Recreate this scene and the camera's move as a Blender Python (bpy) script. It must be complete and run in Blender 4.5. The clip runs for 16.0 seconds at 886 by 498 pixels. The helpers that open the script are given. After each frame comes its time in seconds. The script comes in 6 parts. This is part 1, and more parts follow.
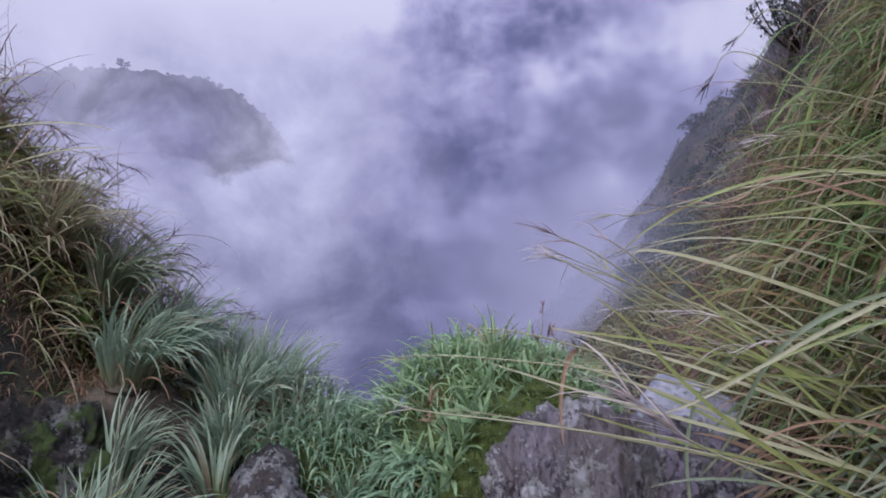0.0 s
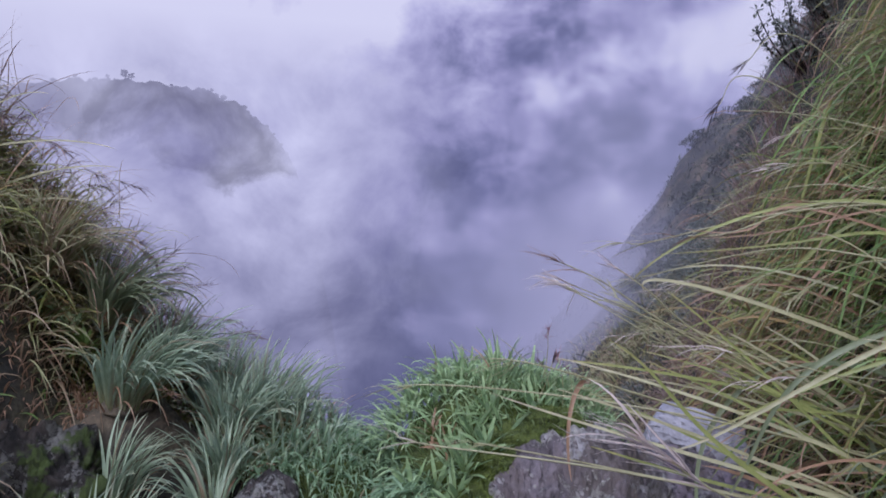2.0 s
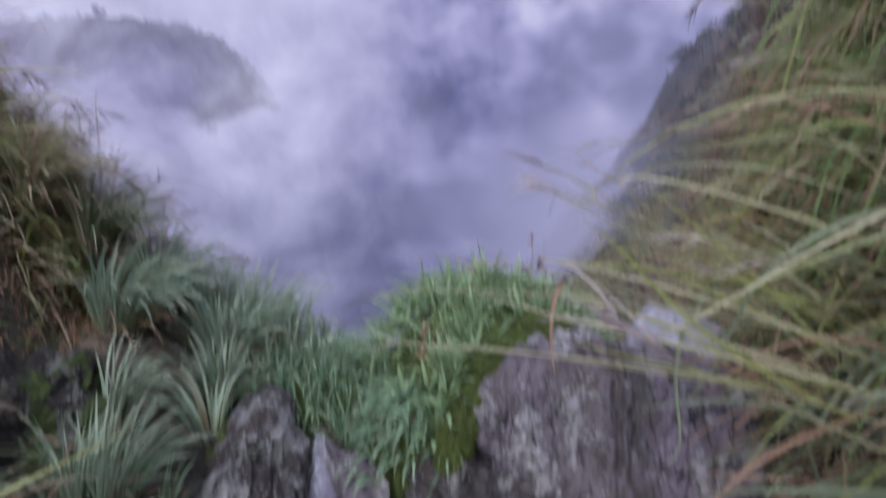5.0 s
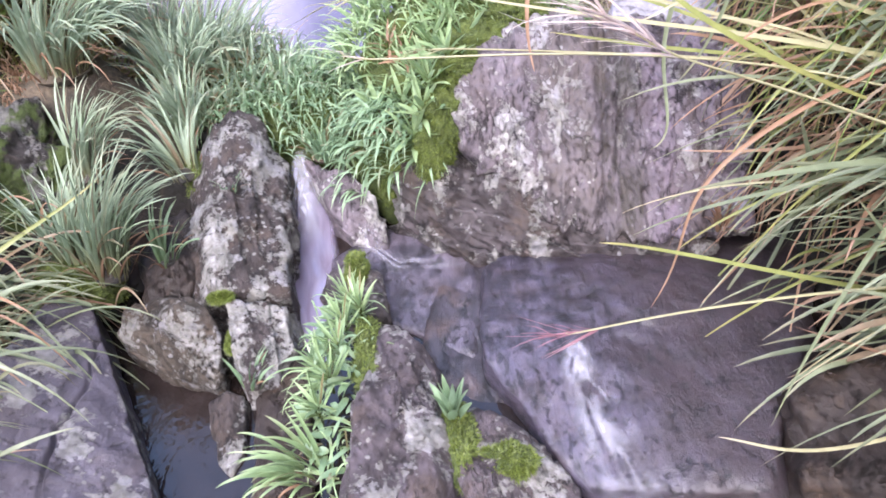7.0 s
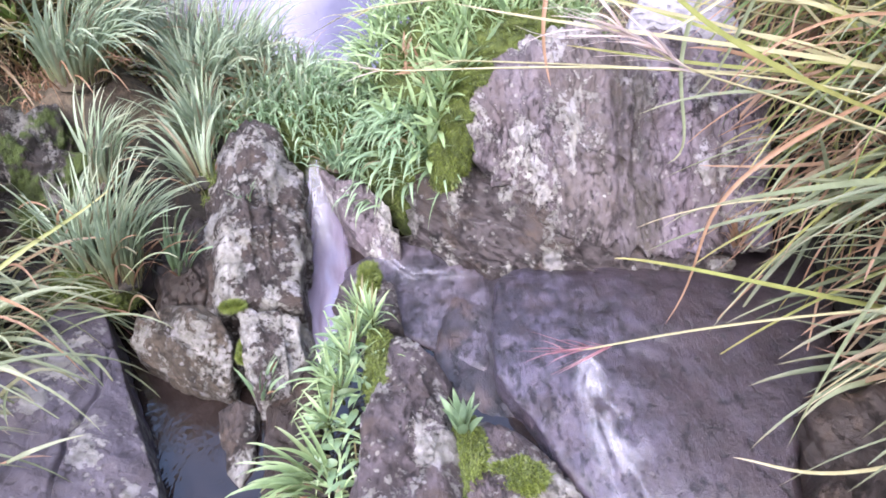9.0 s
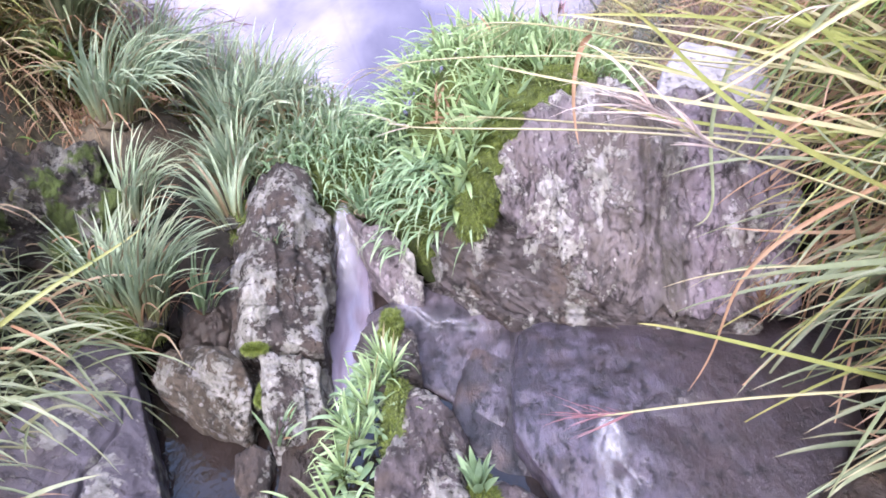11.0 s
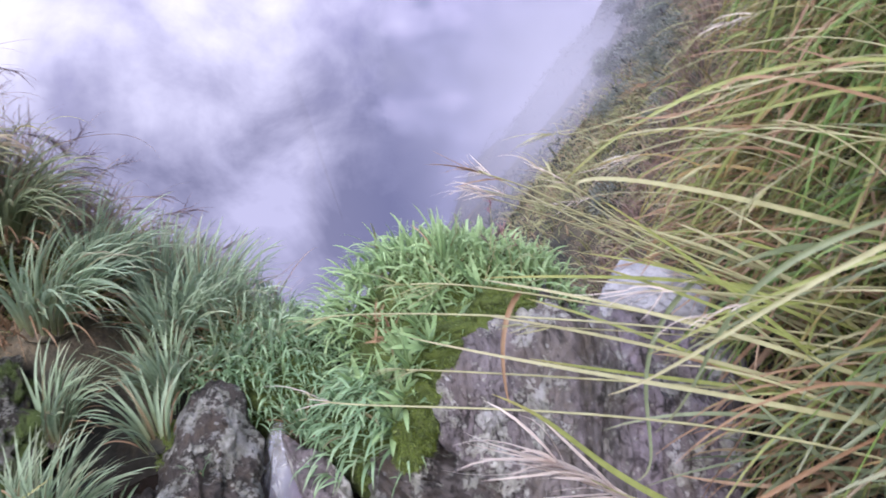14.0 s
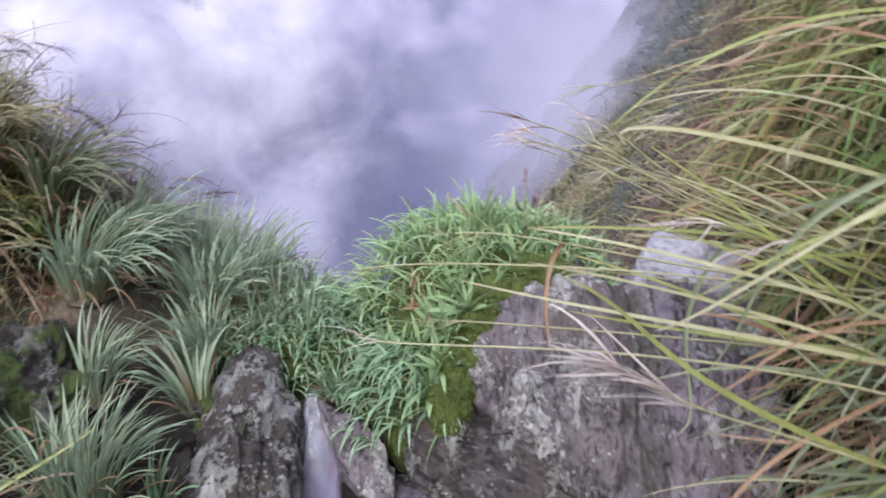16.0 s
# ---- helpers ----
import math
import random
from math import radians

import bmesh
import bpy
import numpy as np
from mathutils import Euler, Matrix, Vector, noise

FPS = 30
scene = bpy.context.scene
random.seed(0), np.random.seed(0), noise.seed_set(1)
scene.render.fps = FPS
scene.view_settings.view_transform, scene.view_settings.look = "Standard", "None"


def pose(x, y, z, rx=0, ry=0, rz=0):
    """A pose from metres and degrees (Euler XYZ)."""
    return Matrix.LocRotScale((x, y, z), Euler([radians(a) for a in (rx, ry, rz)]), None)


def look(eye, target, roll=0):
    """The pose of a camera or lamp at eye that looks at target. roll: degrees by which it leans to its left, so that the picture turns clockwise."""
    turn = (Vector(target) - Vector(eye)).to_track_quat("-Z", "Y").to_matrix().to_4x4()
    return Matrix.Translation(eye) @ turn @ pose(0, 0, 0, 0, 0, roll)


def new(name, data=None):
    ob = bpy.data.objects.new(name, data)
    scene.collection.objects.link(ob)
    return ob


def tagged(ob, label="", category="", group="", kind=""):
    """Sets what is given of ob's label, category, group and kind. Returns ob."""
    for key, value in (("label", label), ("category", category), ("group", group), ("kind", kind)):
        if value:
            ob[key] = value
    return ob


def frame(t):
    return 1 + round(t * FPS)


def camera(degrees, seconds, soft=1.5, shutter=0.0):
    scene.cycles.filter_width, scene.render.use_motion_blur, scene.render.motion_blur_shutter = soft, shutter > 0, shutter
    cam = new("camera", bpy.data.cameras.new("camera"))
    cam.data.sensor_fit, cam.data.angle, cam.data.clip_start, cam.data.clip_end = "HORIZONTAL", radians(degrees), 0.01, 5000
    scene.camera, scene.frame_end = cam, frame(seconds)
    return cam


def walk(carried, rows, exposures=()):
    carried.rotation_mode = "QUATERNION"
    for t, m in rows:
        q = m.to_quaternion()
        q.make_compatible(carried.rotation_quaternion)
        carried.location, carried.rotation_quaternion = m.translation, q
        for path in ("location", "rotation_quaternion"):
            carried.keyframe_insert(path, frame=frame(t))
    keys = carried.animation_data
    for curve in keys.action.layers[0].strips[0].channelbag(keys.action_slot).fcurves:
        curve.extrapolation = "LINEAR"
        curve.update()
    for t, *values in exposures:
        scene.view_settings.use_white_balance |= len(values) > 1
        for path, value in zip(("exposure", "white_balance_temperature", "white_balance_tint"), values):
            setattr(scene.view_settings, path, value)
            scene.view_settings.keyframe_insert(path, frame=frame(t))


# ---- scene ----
cam = camera(62.0, 16.0, soft=1.7, shutter=0.75)
PATH = [
    (0, (-0.003, -0.192, 1.471), (-0.019, 1.778, 1.125), 2.0),
    (0.5, (-0.012, -0.178, 1.478), (-0.046, 1.796, 1.158), 1.9),
    (1, (-0.011, -0.174, 1.495), (-0.033, 1.803, 1.197), 2.3),
    (1.5, (-0.005, -0.157, 1.494), (-0.023, 1.816, 1.165), 2.0),
    (2, (-0.019, -0.146, 1.504), (-0.039, 1.83, 1.193), 2.5),
    (2.5, (-0.024, -0.167, 1.509), (-0.024, 1.816, 1.249), 2.2),
    (3, (-0.011, -0.198, 1.51), (0.018, 1.791, 1.304), 0.8),
    (3.5, (0.004, -0.213, 1.513), (0.007, 1.776, 1.302), -0.4),
    (4, (0.005, -0.208, 1.515), (0.009, 1.778, 1.277), 0.2),
    (4.5, (0.006, -0.204, 1.486), (-0.011, 1.773, 1.179), 0.9),
    (5, (0.01, -0.183, 1.444), (0.02, 1.754, 0.946), 0.3),
    (5.2, (0.012, -0.167, 1.444), (0.047, 1.71, 0.752), 0.1),
    (7.3, (0.037, -0.021, 1.443), (0.032, 1.544, 0.197), -7.4),
    (7.5, (0.038, -0.021, 1.444), (0.024, 1.548, 0.204), -7.6),
    (8, (0.037, -0.026, 1.447), (0.024, 1.563, 0.232), -7.2),
    (8.5, (0.038, -0.021, 1.445), (0.015, 1.571, 0.236), -6.7),
    (9, (0.038, -0.014, 1.441), (0.016, 1.571, 0.22), -6.5),
    (9.5, (0.038, -0.014, 1.441), (0.02, 1.564, 0.212), -6.1),
    (10, (0.038, -0.019, 1.445), (0.01, 1.597, 0.267), -5.5),
    (10.2, (0.037, -0.027, 1.45), (-0.012, 1.635, 0.338), -5.2),
    (12.3, (0.075, 0.106, 1.53), (-0.03, 1.701, 0.327), -5.9),
    (12.5, (0.072, 0.101, 1.517), (-0.023, 1.708, 0.331), -6.5),
    (12.8, (0.073, 0.093, 1.527), (0.013, 1.732, 0.382), -6.2),
    (13, (0.074, 0.088, 1.534), (0.108, 1.782, 0.471), -4.3),
    (13.2, (0.124, 0.136, 1.596), (0.164, 1.883, 0.624), -5.4),
    (13.5, (0.198, 0.207, 1.688), (0.25, 1.982, 0.767), -4.6),
    (14, (0.182, 0.25, 1.757), (0.199, 2.052, 0.89), -3.6),
    (14.5, (0.14, 0.243, 1.775), (0.131, 2.047, 0.91), -1.6),
    (15, (0.144, 0.235, 1.753), (0.111, 2.032, 0.877), -1.4),
    (15.5, (0.12, 0.198, 1.689), (0.024, 2.001, 0.829), -1.8),
    (16, (0.097, 0.15, 1.627), (0.075, 1.969, 0.796), -3.5),
]
EXPOSURES = [(0, 1.3, 5870, 15.5), (3.5, 1.32, 5870, 15.5), (4.5, 1.25, 5870, 15.5), (5.2, 1.40, 5980, 15.5),
             (7.3, 3.07, 6490, 18.5), (12.5, 3.02, 6490, 18.5), (12.8, 3.0, 6540, 16.5), (13.2, 2.95, 6560, 13),
             (13.6, 2.48, 6440, 11), (14.2, 2.17, 6390, 10), (15, 2.1, 6380, 10), (16, 2.09, 6380, 10)]
walk(cam, [(t, look(eye, target, roll)) for t, eye, target, roll in PATH], EXPOSURES)
# ---------------------------------------------------------------- light
world = bpy.data.worlds.new("overcast_sky")
scene.world = world
world.use_nodes = True
wt = world.node_tree
sky = wt.nodes.new("ShaderNodeTexSky")
sky.sky_type, sky.sun_disc = "NISHITA", False
sky.sun_elevation, sky.sun_rotation = radians(50), radians(202)
sky.air_density, sky.dust_density, sky.ozone_density = 1.0, 1.0, 1.5
wt.nodes["Background"].inputs["Strength"].default_value = 0.15
wt.links.new(sky.outputs["Color"], wt.nodes["Background"].inputs["Color"])
sun_data = bpy.data.lights.new("sun", "SUN")
sun_data.energy, sun_data.angle, sun_data.color = 1.7, radians(60), (1.0, 0.98, 0.97)
sun = new("sun", sun_data)
sun.matrix_world = look((0, 0, 30), (5.0, 12.5, 13.5))

# ---------------------------------------------------------------- helpers
rng = np.random.default_rng(7)


def smooth(a, b, x):
    s = np.clip((np.asarray(x, float) - a) / (b - a), 0, 1)
    return s * s * (3 - 2 * s)


class Nodes:
    """A material's node tree with short calls."""

    def __init__(self, name):
        self.m = bpy.data.materials.new(name)
        self.m.use_nodes = True
        self.t = self.m.node_tree
        self.t.nodes.clear()
        self.out = self.t.nodes.new("ShaderNodeOutputMaterial")

    def add(self, kind, inputs=None, **attrs):
        n = self.t.nodes.new("ShaderNode" + kind)
        if "operation" in attrs:
            n.operation = attrs["operation"]
        if "data_type" in attrs:
            n.data_type, n.blend_type = attrs["data_type"], attrs["blend_type"]
        if "uv_map" in attrs:
            n.uv_map = attrs["uv_map"]
        if "feature" in attrs:
            n.feature = attrs["feature"]
        if "bands_direction" in attrs:
            n.bands_direction = attrs["bands_direction"]
        for k, v in (inputs or {}).items():
            if isinstance(v, bpy.types.NodeSocket):
                self.t.links.new(v, n.inputs[k])
            else:
                n.inputs[k].default_value = v
        return n

    def coords(self, kind="Object"):
        return self.add("TexCoord").outputs[kind]

    def scaled(self, vec, sx, sy, sz, rot=(0, 0, 0)):
        return self.add("Mapping", {"Vector": vec, "Scale": (sx, sy, sz), "Rotation": rot}).outputs[0]

    def noise(self, vec, scale, detail=6.0, rough=0.6, distortion=0.0):
        return self.add("TexNoise", {"Vector": vec, "Scale": scale, "Detail": detail, "Roughness": rough, "Distortion": distortion}).outputs["Fac"]

    def ramp(self, fac, stops):
        n = self.add("ValToRGB", {"Fac": fac})
        while len(n.color_ramp.elements) < len(stops):
            n.color_ramp.elements.new(0.5)
        for e, (p, c) in zip(n.color_ramp.elements, stops):
            e.position = p
            e.color = (*c, 1) if isinstance(c, tuple) else (c, c, c, 1)
        return n.outputs["Color"]

    def mix(self, fac, a, b, blend="MIX"):
        n = self.add("Mix", data_type="RGBA", blend_type=blend)
        for i, v in ((0, fac), (6, a), (7, b)):
            if isinstance(v, bpy.types.NodeSocket):
                self.t.links.new(v, n.inputs[i])
            else:
                n.inputs[i].default_value = v if i == 0 else (*v, 1)
        return n.outputs[2]

    def math(self, op, a, b=0.0):
        n = self.add("Math", operation=op)
        for i, v in enumerate((a, b)):
            if isinstance(v, bpy.types.NodeSocket):
                self.t.links.new(v, n.inputs[i])
            else:
                n.inputs[i].default_value = v
        return n.outputs[0]

    def bump(self, height, strength, dist):
        return self.add("Bump", {"Height": height, "Strength": strength, "Distance": dist}).outputs[0]

    def done(self, shader):
        self.t.links.new(shader, self.out.inputs["Surface"])
        return self.m


def link_mesh(name, verts, faces, mat, parent=None, uv=None, smooth_shade=True):
    """One mesh object from arrays; quads or triangles."""
    me = bpy.data.meshes.new(name)
    faces = np.asarray(faces)
    n, k = faces.shape
    me.vertices.add(len(verts))
    me.vertices.foreach_set("co", np.asarray(verts, np.float32).ravel())
    me.loops.add(n * k)
    me.loops.foreach_set("vertex_index", faces.astype(np.int32).ravel())
    me.polygons.add(n)
    me.polygons.foreach_set("loop_start", np.arange(0, n * k, k, dtype=np.int32))
    me.update(calc_edges=True)
    if uv is not None:
        layer = me.uv_layers.new(name="along")
        layer.data.foreach_set("uv", np.asarray(uv, np.float32)[faces.ravel()].ravel())
    me.polygons.foreach_set("use_smooth", np.full(n, smooth_shade))
    me.materials.append(mat)
    me.validate()
    ob = new(name, me)
    if parent is not None:
        ob.parent = parent
    return ob


def part(name, bm, material, parent, label=""):
    me = bpy.data.meshes.new(name)
    bm.to_mesh(me)
    bm.free()
    me.materials.append(material)
    ob = new(name, me)
    ob.parent = parent
    return tagged(ob, label)


# ---------------------------------------------------------------- materials
LEAF = 0.5


def rock_material(name, base, dark, lichen, moss, wet, scale=1.0, rust=0.3, bed=(0.95, 0.15, 0.1), fine=1.0, relief=0.03, crackle=0.9, zones=(), white=0.5):
    """Foliated grey-purple schist with pale lichen crusts, brown stains and moss; bed is the normal of its layers."""
    base, white = tuple(0.92 * c for c in base), 0.92 * white
    n = Nodes(name)
    co = n.add("NewGeometry").outputs["Position"]
    nb = Vector(bed).normalized()
    t1 = nb.cross(Vector((0.1, 1.0, 0.3))).normalized()
    dots = [n.add("VectorMath", {0: co, 1: tuple(d)}, operation="DOT_PRODUCT").outputs["Value"] for d in (nb, t1, nb.cross(t1))]
    wob = n.math("MULTIPLY", n.noise(co, 5, 4), 0.07)
    across = n.math("ADD", dots[0], wob)
    beds = n.add("CombineXYZ", {"X": n.math("MULTIPLY", across, 9.0 * fine), "Y": n.math("MULTIPLY", dots[1], 2.6), "Z": n.math("MULTIPLY", dots[2], 2.6)}).outputs[0]
    big = n.noise(co, 4.5 * scale, 5, 0.6)
    grain = n.noise(co, 70 * scale, 8, 0.72)
    streak = n.noise(beds, 3.0 * scale, 8, 0.68, 0.3)
    blotch = n.noise(co, 13 * scale, 6, 0.65, 0.2)
    col = n.mix(n.ramp(streak, [(0.33, 0.0), (0.62, 1.0)]), dark, base)
    col = n.mix(n.ramp(blotch, [(0.36, 0.55), (0.56, 0.0)]), col, tuple(0.6 * c for c in dark))
    bare = 1.0
    for lo, hi, tone, amount in zones:
        inside = n.math("MULTIPLY", n.ramp(n.math("MULTIPLY", n.math("SUBTRACT", across, lo), 8.0), [(0.0, 0.0), (0.25, 1.0)]), n.ramp(n.math("MULTIPLY", n.math("SUBTRACT", hi, across), 8.0), [(0.0, 0.0), (0.25, 1.0)]))
        inside = n.math("MULTIPLY", inside, n.ramp(n.noise(beds, 2.0, 6, 0.7), [(0.38, 0.15), (0.56, amount)]))
        col = n.mix(inside, col, tone)
        if amount > 0.85:
            bare = n.math("MULTIPLY", n.math("SUBTRACT", 1.0, n.math("MULTIPLY", inside, 0.8)), bare)
    col = n.mix(n.ramp(n.noise(co, 7 * scale, 6, 0.7), [(0.50, 0.0), (0.64, rust)]), col, (0.075, 0.05, 0.034))
    pits = n.ramp(n.noise(beds, 11 * scale, 6, 0.7), [(0.34, 0.85), (0.44, 0.0)])
    col = n.mix(pits, col, tuple(0.3 * c for c in dark))
    col = n.mix(n.ramp(grain, [(0.36, 0.5), (0.66, 0.0)]), col, tuple(0.45 * c for c in base))
    warp = n.add("VectorMath", {0: n.scaled(beds, 0.32, 0.7, 0.7), 1: n.add("CombineXYZ", {"X": n.math("MULTIPLY", big, 1.2), "Y": n.math("MULTIPLY", grain, 0.35), "Z": n.math("MULTIPLY", streak, 0.8)}).outputs[0]}, operation="ADD").outputs[0]
    gap = n.add("TexVoronoi", {"Vector": warp, "Scale": 1.7 * scale}, feature="DISTANCE_TO_EDGE").outputs["Distance"]
    crack = n.math("MULTIPLY", n.ramp(gap, [(0.0, 1.0), (0.035, 0.0)]), n.ramp(n.noise(co, 6, 3), [(0.42, 0.0), (0.55, crackle)]))
    col = n.mix(crack, col, tuple(0.2 * c for c in dark))
    # lichen: lacy crusts in broken patches, and small round spots among them
    patch = n.noise(n.scaled(co, 1.2, 1.0, 0.75), 6.0 * scale, 4, 0.6)
    crust = n.noise(co, 42 * scale, 9, 0.76, 0.25)
    lic = n.math("ADD", n.math("MULTIPLY", patch, 1.1), n.math("MULTIPLY", crust, 0.75))
    edge = 1.05 - 0.13 * lichen
    mask = n.ramp(lic, [(edge, 0.0), (edge + 0.025, 0.9)])
    dist = n.add("TexVoronoi", {"Vector": n.add("VectorMath", {0: co, 1: n.add("CombineXYZ", {"X": n.math("MULTIPLY", crust, 0.02), "Y": n.math("MULTIPLY", grain, 0.02), "Z": n.math("MULTIPLY", crust, -0.02)}).outputs[0]}, operation="ADD").outputs[0], "Scale": 38.0}).outputs["Distance"]
    spots = n.math("MULTIPLY", n.ramp(dist, [(0.20, 1.0), (0.30, 0.0)]), n.ramp(n.noise(co, 9 * scale, 3), [(0.62 - 0.16 * lichen, 0.0), (0.68 - 0.16 * lichen, 0.85)]))
    mask = n.math("MULTIPLY", n.math("MAXIMUM", mask, spots), bare)
    k = white
    tint = n.ramp(n.noise(co, 11, 5), [(0.35, (0.80 * k, 0.76 * k, 0.80 * k)), (0.5, (0.55 * k, 0.53 * k, 0.47 * k)), (0.62, (0.92 * k, 0.88 * k, 0.86 * k)), (0.75, (0.62 * k, 0.55 * k, 0.42 * k))])
    tint = n.mix(n.ramp(grain, [(0.38, 0.45), (0.6, 0.0)]), tint, tuple(0.9 * c for c in base))
    col = n.mix(mask, col, tint)
    mo = n.math("ADD", n.math("MULTIPLY", n.noise(co, 4.2, 4), 0.8), n.math("MULTIPLY", n.noise(co, 26, 5), 0.3))
    medge = 0.80 - 0.28 * moss
    mmask = n.ramp(mo, [(medge, 0.0), (medge + 0.05, 1.0)])
    col = n.mix(mmask, col, n.mix(n.noise(co, 120, 4), (0.016, 0.028, 0.006), (0.06, 0.085, 0.014)))
    rough = n.ramp(n.noise(co, 8, 5), [(0.35, max(0.2, 0.8 - wet)), (0.65, max(0.3, 0.95 - 0.7 * wet))])
    h = n.math("ADD", n.math("MULTIPLY", streak, 0.55), n.math("ADD", n.math("MULTIPLY", grain, 0.3), n.math("MULTIPLY", n.math("ADD", mask, mmask), 0.10)))
    h = n.math("SUBTRACT", h, n.math("ADD", n.math("MULTIPLY", crack, 0.35), n.math("MULTIPLY", pits, 0.22)))
    p = n.add("BsdfPrincipled", {"Base Color": col, "Roughness": rough, "Specular IOR Level": 0.35, "Normal": n.bump(h, 1.0, relief)})
    return n.done(p.outputs[0])


def wet_material(name, base, dark, brown, shade=0.0):
    """Rock under a thin film of running water: fine flow streaks, dark pits and a rippled gloss; shade paints the
    overhang's shading into the colour.
    """
    n = Nodes(name)
    co = n.add("NewGeometry").outputs["Position"]
    flow = n.scaled(co, 30.0, 9.0, 24.0, (0, 0, 0.25))
    streak = n.noise(flow, 1.0, 8, 0.68, 0.5)
    fine = n.noise(co, 85, 7, 0.72)
    cloud = n.noise(co, 8.5, 6, 0.62, 0.3)
    col = n.mix(n.ramp(streak, [(0.38, 0.0), (0.54, 1.0)]), dark, base)
    col = n.mix(n.ramp(cloud, [(0.40, 0.8), (0.54, 0.0)]), col, tuple(0.6 * c for c in dark))
    col = n.mix(n.ramp(n.noise(co, 5.0, 6, 0.66), [(0.50, 0.0), (0.62, brown)]), col, (0.085, 0.052, 0.042))
    col = n.mix(n.ramp(n.noise(co, 26, 7, 0.7), [(0.56, 0.0), (0.68, 0.5)]), col, tuple(1.55 * c for c in base))
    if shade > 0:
        # overhang shading painted into the colour: dark brown towards the bank side
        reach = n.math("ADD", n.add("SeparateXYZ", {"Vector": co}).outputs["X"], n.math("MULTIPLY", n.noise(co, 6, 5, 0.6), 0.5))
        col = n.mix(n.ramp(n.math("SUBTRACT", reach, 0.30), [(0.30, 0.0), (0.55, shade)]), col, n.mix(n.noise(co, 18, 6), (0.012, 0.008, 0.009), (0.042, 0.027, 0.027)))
    pits = n.ramp(n.noise(n.scaled(co, 1.0, 0.7, 1.0), 34, 6, 0.66), [(0.36, 0.8), (0.45, 0.0)])
    col = n.mix(pits, col, tuple(0.35 * c for c in dark))
    h = n.math("SUBTRACT", n.math("ADD", n.math("MULTIPLY", streak, 0.5), n.math("MULTIPLY", fine, 0.25)), n.math("MULTIPLY", pits, 0.3))
    p = n.add("BsdfPrincipled", {"Base Color": col, "Roughness": 0.42, "Normal": n.bump(h, 0.9, 0.02)})
    ripple = n.math("ADD", n.noise(n.scaled(co, 1.0, 0.45, 1.0, (0, 0, 0.3)), 24, 5, 0.6, 0.6), n.math("MULTIPLY", n.noise(co, 70, 4, 0.6), 0.25))
    p.inputs["Coat Weight"].default_value, p.inputs["Coat Roughness"].default_value, p.inputs["Coat IOR"].default_value = 0.5, 0.14, 1.45
    n.t.links.new(n.bump(ripple, 0.8, 0.02), p.inputs["Coat Normal"])
    return n.done(p.outputs[0])


def blade_material(name, low, mid, high, tip, dry=0.0, dry_col=(0.30, 0.13, 0.06), rough=0.45):
    """Grass: colour varies from blade to blade and along each blade."""
    low, mid, high, tip, dry_col = (tuple(LEAF * c for c in tone) for tone in (low, mid, high, tip, dry_col))
    n = Nodes(name)
    rnd = n.add("NewGeometry").outputs["Random Per Island"]
    v = n.add("SeparateXYZ", {"Vector": n.add("UVMap", uv_map="along").outputs[0]}).outputs["Y"]
    tone = n.ramp(rnd, [(0.0, tuple(0.75 * c for c in mid)), (0.4, tuple(0.75 * a + 0.25 * b for a, b in zip(mid, high))), (0.8, tuple(0.25 * a + 0.75 * b for a, b in zip(mid, high))), (1.0, high)])
    col = n.mix(n.ramp(v, [(0.0, 1.0), (0.35, 0.0)]), tone, low)
    jit = n.math("FRACT", n.math("MULTIPLY", rnd, 37.0))
    col = n.mix(n.math("MULTIPLY", n.ramp(v, [(0.72, 0.0), (1.0, 1.0)]), jit), col, tip)
    if dry > 0:
        col = n.mix(n.ramp(n.math("FRACT", n.math("MULTIPLY", rnd, 11.0)), [(1 - dry - 0.03, 0.0), (1 - dry + 0.03, 0.9)]), col, dry_col)
    vein = n.add("TexWave", {"Vector": n.add("UVMap", uv_map="along").outputs[0], "Scale": 2.2, "Distortion": 0.6}, bands_direction="X").outputs["Fac"]
    col = n.mix(n.math("MULTIPLY", vein, 0.22), col, tuple(1.3 * c for c in high))
    col = n.mix(n.ramp(n.noise(n.coords("Object"), 25, 4), [(0.35, 0.35), (0.65, 0.0)]), col, tuple(0.5 * c for c in mid))
    p = n.add("BsdfPrincipled", {"Base Color": col, "Roughness": rough})
    tr = n.add("BsdfTranslucent", {"Color": col})
    return n.done(n.add("MixShader", {0: 0.45, 1: p.outputs[0], 2: tr.outputs[0]}).outputs[0])


def moss_material():
    n = Nodes("moss")
    co = n.add("NewGeometry").outputs["Position"]
    fine = n.noise(co, 160, 6, 0.7)
    col = n.mix(n.ramp(n.noise(co, 14, 4), [(0.35, 0.0), (0.65, 1.0)]), (0.046, 0.066, 0.012), (0.118, 0.152, 0.028))
    col = n.mix(n.ramp(fine, [(0.35, 0.8), (0.6, 0.0)]), col, (0.012, 0.018, 0.004))
    p = n.add("BsdfPrincipled", {"Base Color": col, "Roughness": 0.95, "Normal": n.bump(fine, 1.0, 0.012)})
    return n.done(p.outputs[0])


